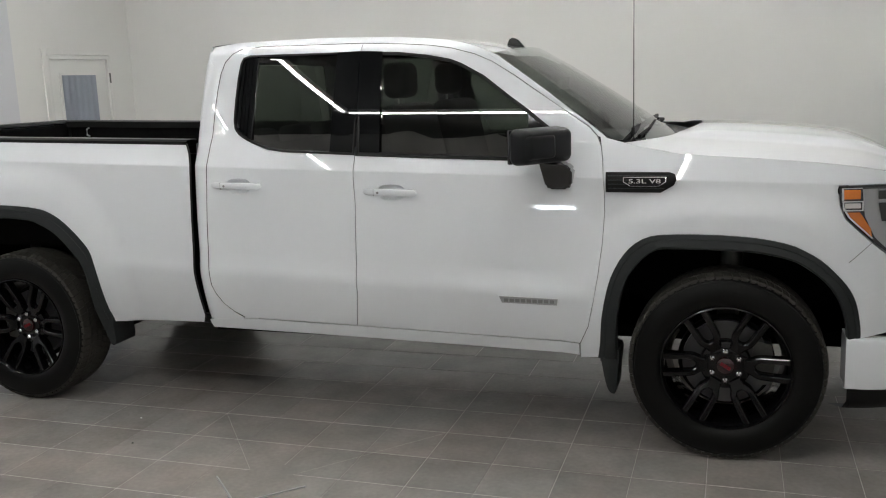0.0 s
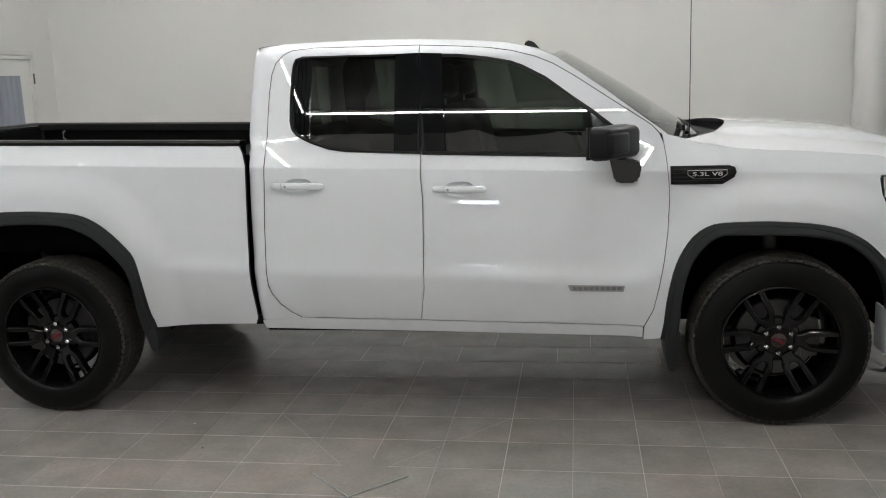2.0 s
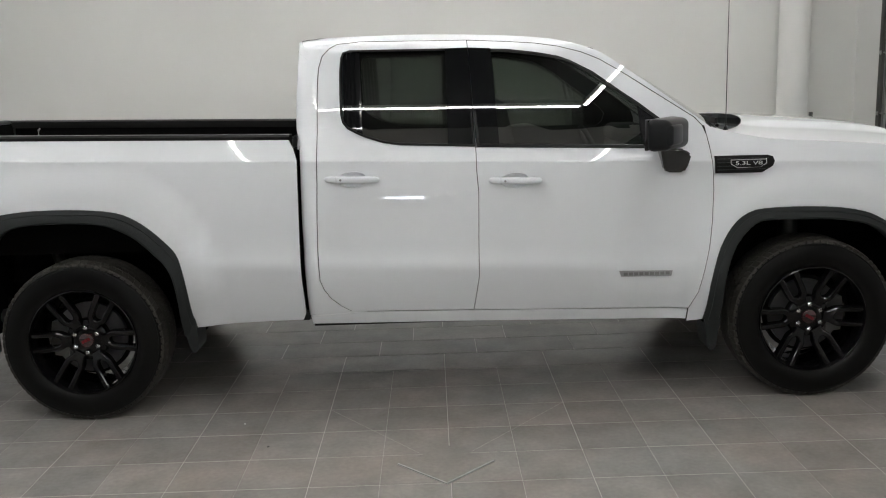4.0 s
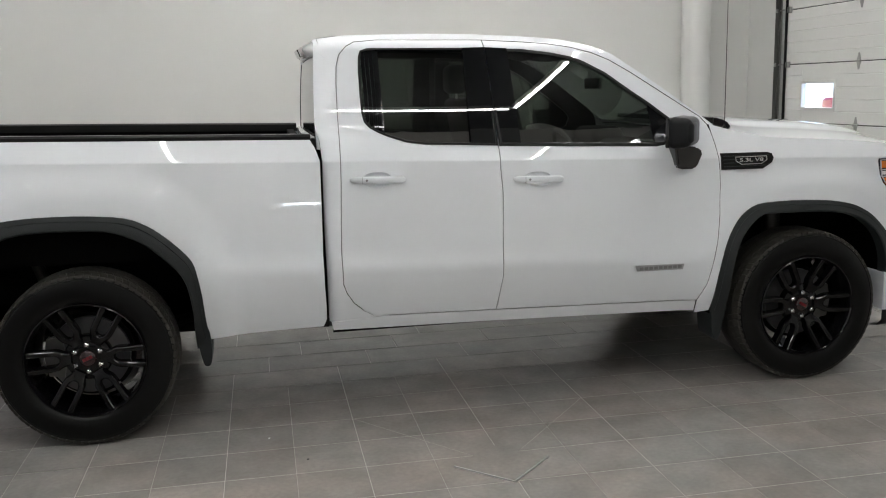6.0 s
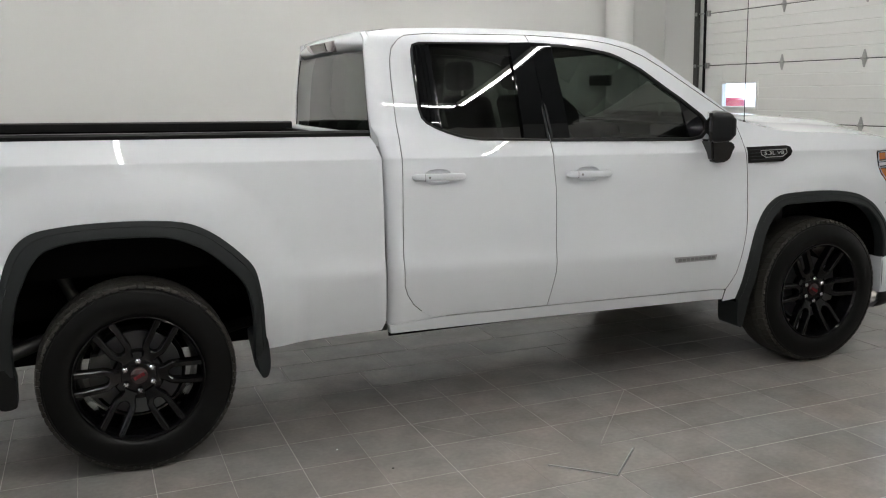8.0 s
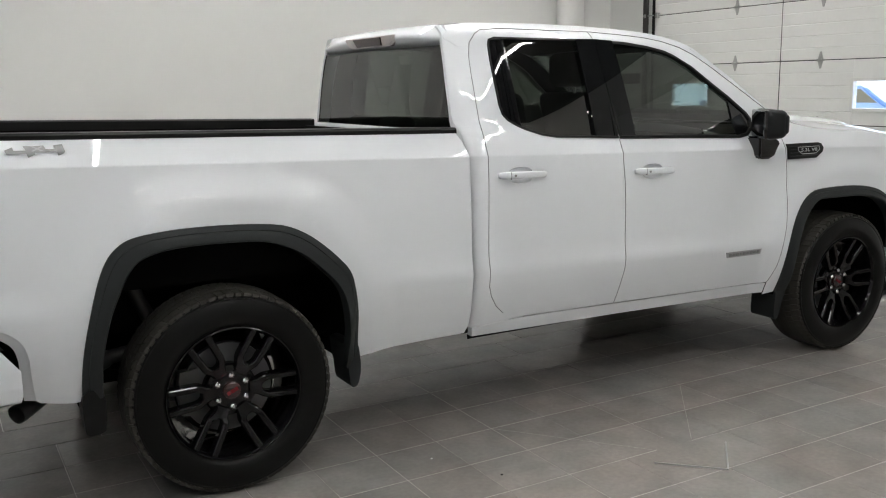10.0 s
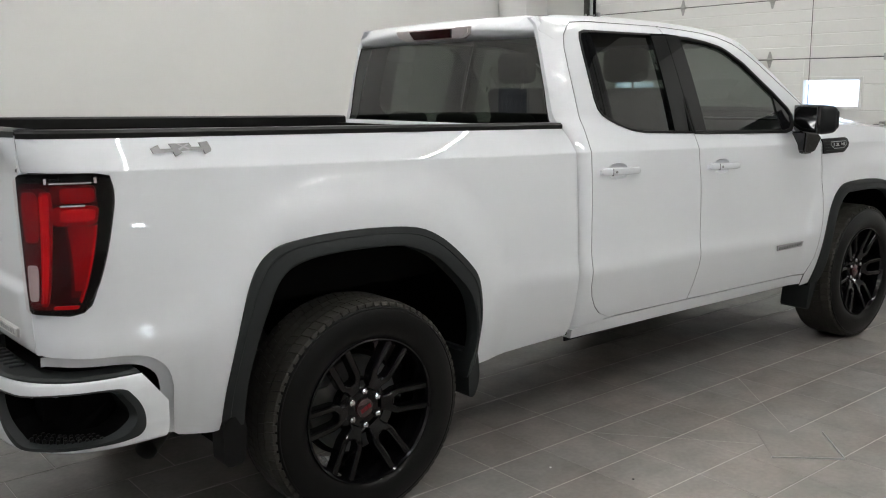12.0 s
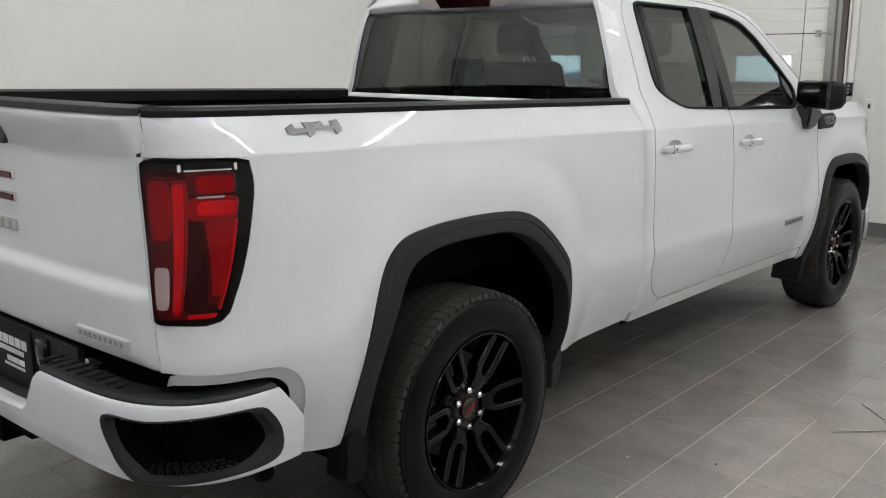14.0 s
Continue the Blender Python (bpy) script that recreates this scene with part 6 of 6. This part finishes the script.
part("front_fascia", grid(lin(-1, 1, 20), lin(0.57, 1.16, 8), lambda t, z: (4.70 - 0.30 * abs(t) ** 3, t * 0.80, z)), PAINT, truck, "white front fascia", smooth=60)
gr = part("grille", grid(lin(-1, 1, 12), lin(0.70, 1.10, 6), lambda t, z: (4.712 - 0.06 * abs(t) ** 3, t * 0.50, z)), GLOSSBLACK, truck, "black grille", smooth=60)
bm = bmesh.new()
for k in range(5):
    box(bm, (4.705, -0.46, 0.74 + 0.075 * k), (4.725, 0.46, 0.755 + 0.075 * k), 0.004)
part("grille_bar", bm, TRIM, gr)

# interior
def seat(x, y, w):
    s = empty_part("seat", truck, "dark cloth seat")
    part("cushion", rounded((x - 0.05, y - w / 2, 0.86), (x + 0.48, y + w / 2, 1.00), 0.04, 3), INTERIOR, s, smooth=50)
    bk = rounded((x - 0.16, y - w / 2, 0.96), (x - 0.02, y + w / 2, 1.58 if w < 0.8 else 1.38), 0.05, 3)
    for v in bk.verts:
        v.co.x -= (v.co.z - 0.96) * 0.22
    part("backrest", bk, INTERIOR, s, smooth=50)
    for yy in ((y,) if w < 0.8 else (y - 0.42, y, y + 0.42)):
        z = 1.61 if w < 0.8 else 1.34
        hr = rounded((x - 0.32, yy - 0.13, z), (x - 0.20, yy + 0.13, z + (0.19 if w < 0.8 else 0.12)), 0.045, 3)
        part("headrest", hr, INTERIOR, s, smooth=50)
        part("headrest_post", tube([(x - 0.26, yy - 0.05, z - 0.05), (x - 0.26, yy - 0.05, z + 0.02)], 0.007), STEEL, s)


seat(2.36, -0.42, 0.54)
seat(2.36, 0.42, 0.54)
seat(1.52, 0.0, 1.36)
part("cab_floor", boxes(((1.2, -0.80, 0.52), (3.15, 0.80, 0.56))), INTERIOR, truck)
dash = rounded((2.98, -0.76, 0.95), (3.30, 0.76, 1.30), 0.08, 4)
part("dashboard", dash, INTERIOR, truck, "dark dashboard", smooth=50)
part("binnacle", rounded((2.95, 0.22, 1.26), (3.18, 0.58, 1.37), 0.05, 3), INTERIOR, truck, smooth=50)
part("centre_console", rounded((2.2, -0.14, 0.56), (3.0, 0.14, 0.98), 0.04, 3), INTERIOR, truck, smooth=50)
sw = revolve([(0.19 + 0.016 * math.cos(a), 0.016 * math.sin(a)) for a in lin(0, 2 * math.pi, 10)], 36)
sw = joined(sw, boxes(((-0.18, -0.01, -0.03), (0.18, 0.015, 0.03)), bevel=0.008))
sw.transform(Matrix.Translation((2.86, 0.40, 1.18)) @ Matrix.Rotation(radians(90), 4, "Z") @ Matrix.Rotation(radians(-25), 4, "X"))
part("steering_wheel", sw, INTERIOR, truck, smooth=50)
part("rear_view_mirror", rounded((2.86, -0.12, 1.62), (2.89, 0.12, 1.69), 0.012, 3), INTERIOR, truck, smooth=50)
part("headliner", grid([1.17, 1.5, 2.0, 2.4, 2.6], lin(-1, 1, 8), lambda x, t: (x, t * 0.62, edge_z(x) - 0.035 + 0.02 * (1 - t * t))), HEADLINER, truck)
for s in (-1, 1):
    part("door_card", grid([1.26, 1.9, 2.2, 3.1], [0.55, 0.9, 1.34], lambda x, z: (x, s * (0.86 if z < 1.3 else 0.885), z)), INTERIOR, truck)

# underbody
part("frame_rail", boxes(((-1.0, -0.50, 0.46), (4.5, -0.42, 0.62)), ((-1.0, 0.42, 0.46), (4.5, 0.50, 0.62)), bevel=0.01), LINER, truck)
part("rear_axle", tube([(0, -0.74, 0.40), (0, -0.14, 0.40), (0, -0.10, 0.40), (0, 0.0, 0.40), (0, 0.10, 0.40), (0, 0.14, 0.40), (0, 0.74, 0.40)], [0.05, 0.05, 0.10, 0.15, 0.10, 0.05, 0.05], 18), LINER, truck, smooth=50)
bmx = tube([(WB, -0.74, 0.40), (WB, 0.74, 0.40)], 0.035, 12)
part("front_axle", bmx, LINER, truck, smooth=50)
for s in (-1, 1):
    part("leaf_spring", tube([(-0.62, s * 0.55, 0.56), (-0.3, s * 0.55, 0.47), (0.0, s * 0.55, 0.45), (0.4, s * 0.55, 0.48), (0.75, s * 0.55, 0.55)], 0.028, 8), LINER, truck)
    part("front_strut", tube([(WB, s * 0.60, 0.45), (WB + 0.02, s * 0.56, 0.95)], 0.05, 14), DARKSTEEL, truck, smooth=50)
    part("shock", tube([(-0.12, s * 0.62, 0.40), (-0.30, s * 0.50, 0.85)], 0.03, 10), DARKSTEEL, truck, smooth=50)
part("fuel_tank", rounded((0.75, 0.05, 0.34), (2.1, 0.42, 0.58), 0.05, 3), LINER, truck, smooth=50)
part("gearbox", rounded((2.3, -0.22, 0.34), (3.5, 0.22, 0.62), 0.08, 3), LINER, truck, smooth=50)
part("underfloor", boxes(((1.15, -0.85, 0.50), (3.2, 0.85, 0.53))), LINER, truck)
part("exhaust_pipe", tube([(2.4, -0.30, 0.40), (1.2, -0.34, 0.40), (0.6, -0.36, 0.42), (0.2, -0.40, 0.55), (-0.4, -0.55, 0.52), (-0.62, -0.66, 0.47)], 0.035, 12), DARKSTEEL, truck, smooth=50)
part("muffler", rounded((0.9, -0.44, 0.34), (1.6, -0.20, 0.48), 0.06, 3), DARKSTEEL, truck, smooth=50)


# the cab over the belt line is flattened to fit its outline in the camera's view
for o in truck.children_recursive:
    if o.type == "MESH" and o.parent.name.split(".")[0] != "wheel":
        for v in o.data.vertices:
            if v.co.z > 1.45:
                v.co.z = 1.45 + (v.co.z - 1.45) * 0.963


# ---- floor drain cover set into the tiles ----
def drain_cover():
    d = empty("drain_cover", "square metal-edged drain cover set in the floor", "drain cover", (1.832, -1.672, 0))
    d.rotation_euler = (0, 0, radians(45))
    h = 0.148
    part("plate", boxes(((-h, -h, -0.003), (h, h, 0.0012)), bevel=0.0005), TILE, d)
    for k in (0, 3):
        bm = boxes(((-h - 0.006, -h - 0.006, -0.003), (h + 0.006, -h + 0.001, 0.007)), bevel=0.001)
        bm.transform(Matrix.Rotation(radians(90 * k), 4, "Z"))
        part("edge_strip", bm, STEEL, d, "thin bright metal edge")


drain_cover()


def saw_cut(dx, dy):
    """A thin filled cut running from the drain across two tiles."""
    a, b = Vector((1.832 + dx * 0.12, -1.672 + dy * 0.12, 0)), Vector((1.85 + dx * 0.61, -1.565 + dy * 0.61, 0))
    n = Vector((-(b - a).y, (b - a).x, 0)).normalized() * 0.0007
    bm = bmesh.new()
    lo = [bm.verts.new(p + Vector((0, 0, -0.001))) for p in (a - n, b - n, b + n, a + n)]
    hi = [bm.verts.new(p + Vector((0, 0, 0.0002))) for p in (a - n, b - n, b + n, a + n)]
    bm.faces.new(hi)
    for k in range(4):
        bm.faces.new((lo[k], lo[(k + 1) % 4], hi[(k + 1) % 4], hi[k]))
    part("filled_cut", bm, GROUT, bpy.data.objects["floor"])


for dx, dy in ((-1, 1), (1, 1)):
    saw_cut(dx, dy)

def grit(x, y, size, mat, label):
    bm = bmesh.new()
    bmesh.ops.create_icosphere(bm, subdivisions=2, radius=size)
    rng = random.Random(int(x * 1000))
    for v in bm.verts:
        v.co = Vector((v.co.x * 1.3, v.co.y, max(v.co.z, -0.5 * size) * 0.6)) * (0.8 + 0.4 * rng.random())
    ob = tagged(part("floor_grit", bm, mat, None, smooth=180), label, "grit")
    ob.location = (x, y, 0.22 * size)


grit(0.993, -1.420, 0.005, SEAL, "tiny dark crumb lying on the tiles")
grit(0.822, -1.116, 0.0035, PLATEWHITE, "tiny white crumb lying on the tiles")


# ---- floor tiles: square ones in the aisle, long ones in broken bond under the truck ----
T, ROW0 = 0.305, -0.345
floor = bpy.data.objects["floor"]
TILES = {}


def tile_mesh(w, d):
    key = (round(w, 4), round(d, 4))
    if key not in TILES:
        bm = boxes(((0, 0, -0.006), (w, d, 0.0)), bevel=0.0008, segs=1)
        TILES[key] = bpy.data.meshes.new("tile")
        bm.to_mesh(TILES[key])
        bm.free()
        TILES[key].materials.append(TILE)
    return TILES[key]


rest_v, rest_f, near = [], [], 0
rows = int((ROW0 - YS) / T) + 1
for r in range(-rows, int((YN - ROW0) / T) + 1):
    y0, y1 = max(ROW0 + r * T + 0.003, YS), min(ROW0 + (r + 1) * T - 0.003, YN)
    square = r < 0
    length = T if square else 2 * T
    n0 = -int((0.63 - XW) / length) - 2
    for n in range(n0, int((XE - 0.63) / length) + 2):
        start = 0.63 + n * length + (0 if square else (0.205 * (r % 3)))
        left = 0.0018 if not square or n % 2 == 0 else 0.0010
        right = 0.0018 if not square or n % 2 == 1 else 0.0010
        x0, x1 = max(start + left, XW), min(start + length - right, XE)
        if x1 - x0 < 0.02 or y1 - y0 < 0.02:
            continue
        if -0.7 < x0 < 4.7 and -2.95 < y0 < 1.4 and near < 300:
            t = new("tile", tile_mesh(x1 - x0, y1 - y0))
            t.location = (x0, y0, 0)
            t.parent = floor
            near += 1
        else:
            k = len(rest_v)
            rest_v += [(x0, y0, 0), (x1, y0, 0), (x1, y1, 0), (x0, y1, 0), (x0, y0, -0.006), (x1, y0, -0.006), (x1, y1, -0.006), (x0, y1, -0.006)]
            rest_f += [(k, k + 1, k + 2, k + 3), (k, k + 4, k + 5, k + 1), (k + 1, k + 5, k + 6, k + 2), (k + 2, k + 6, k + 7, k + 3), (k + 3, k + 7, k + 4, k)]
rest = bpy.data.meshes.new("tiles")
rest.from_pydata(rest_v, [], rest_f)
rest.materials.append(TILE)
ob = new("tiles", rest)
ob.parent = floor
tagged(ob, "grey porcelain floor tiles", kind="stuff")
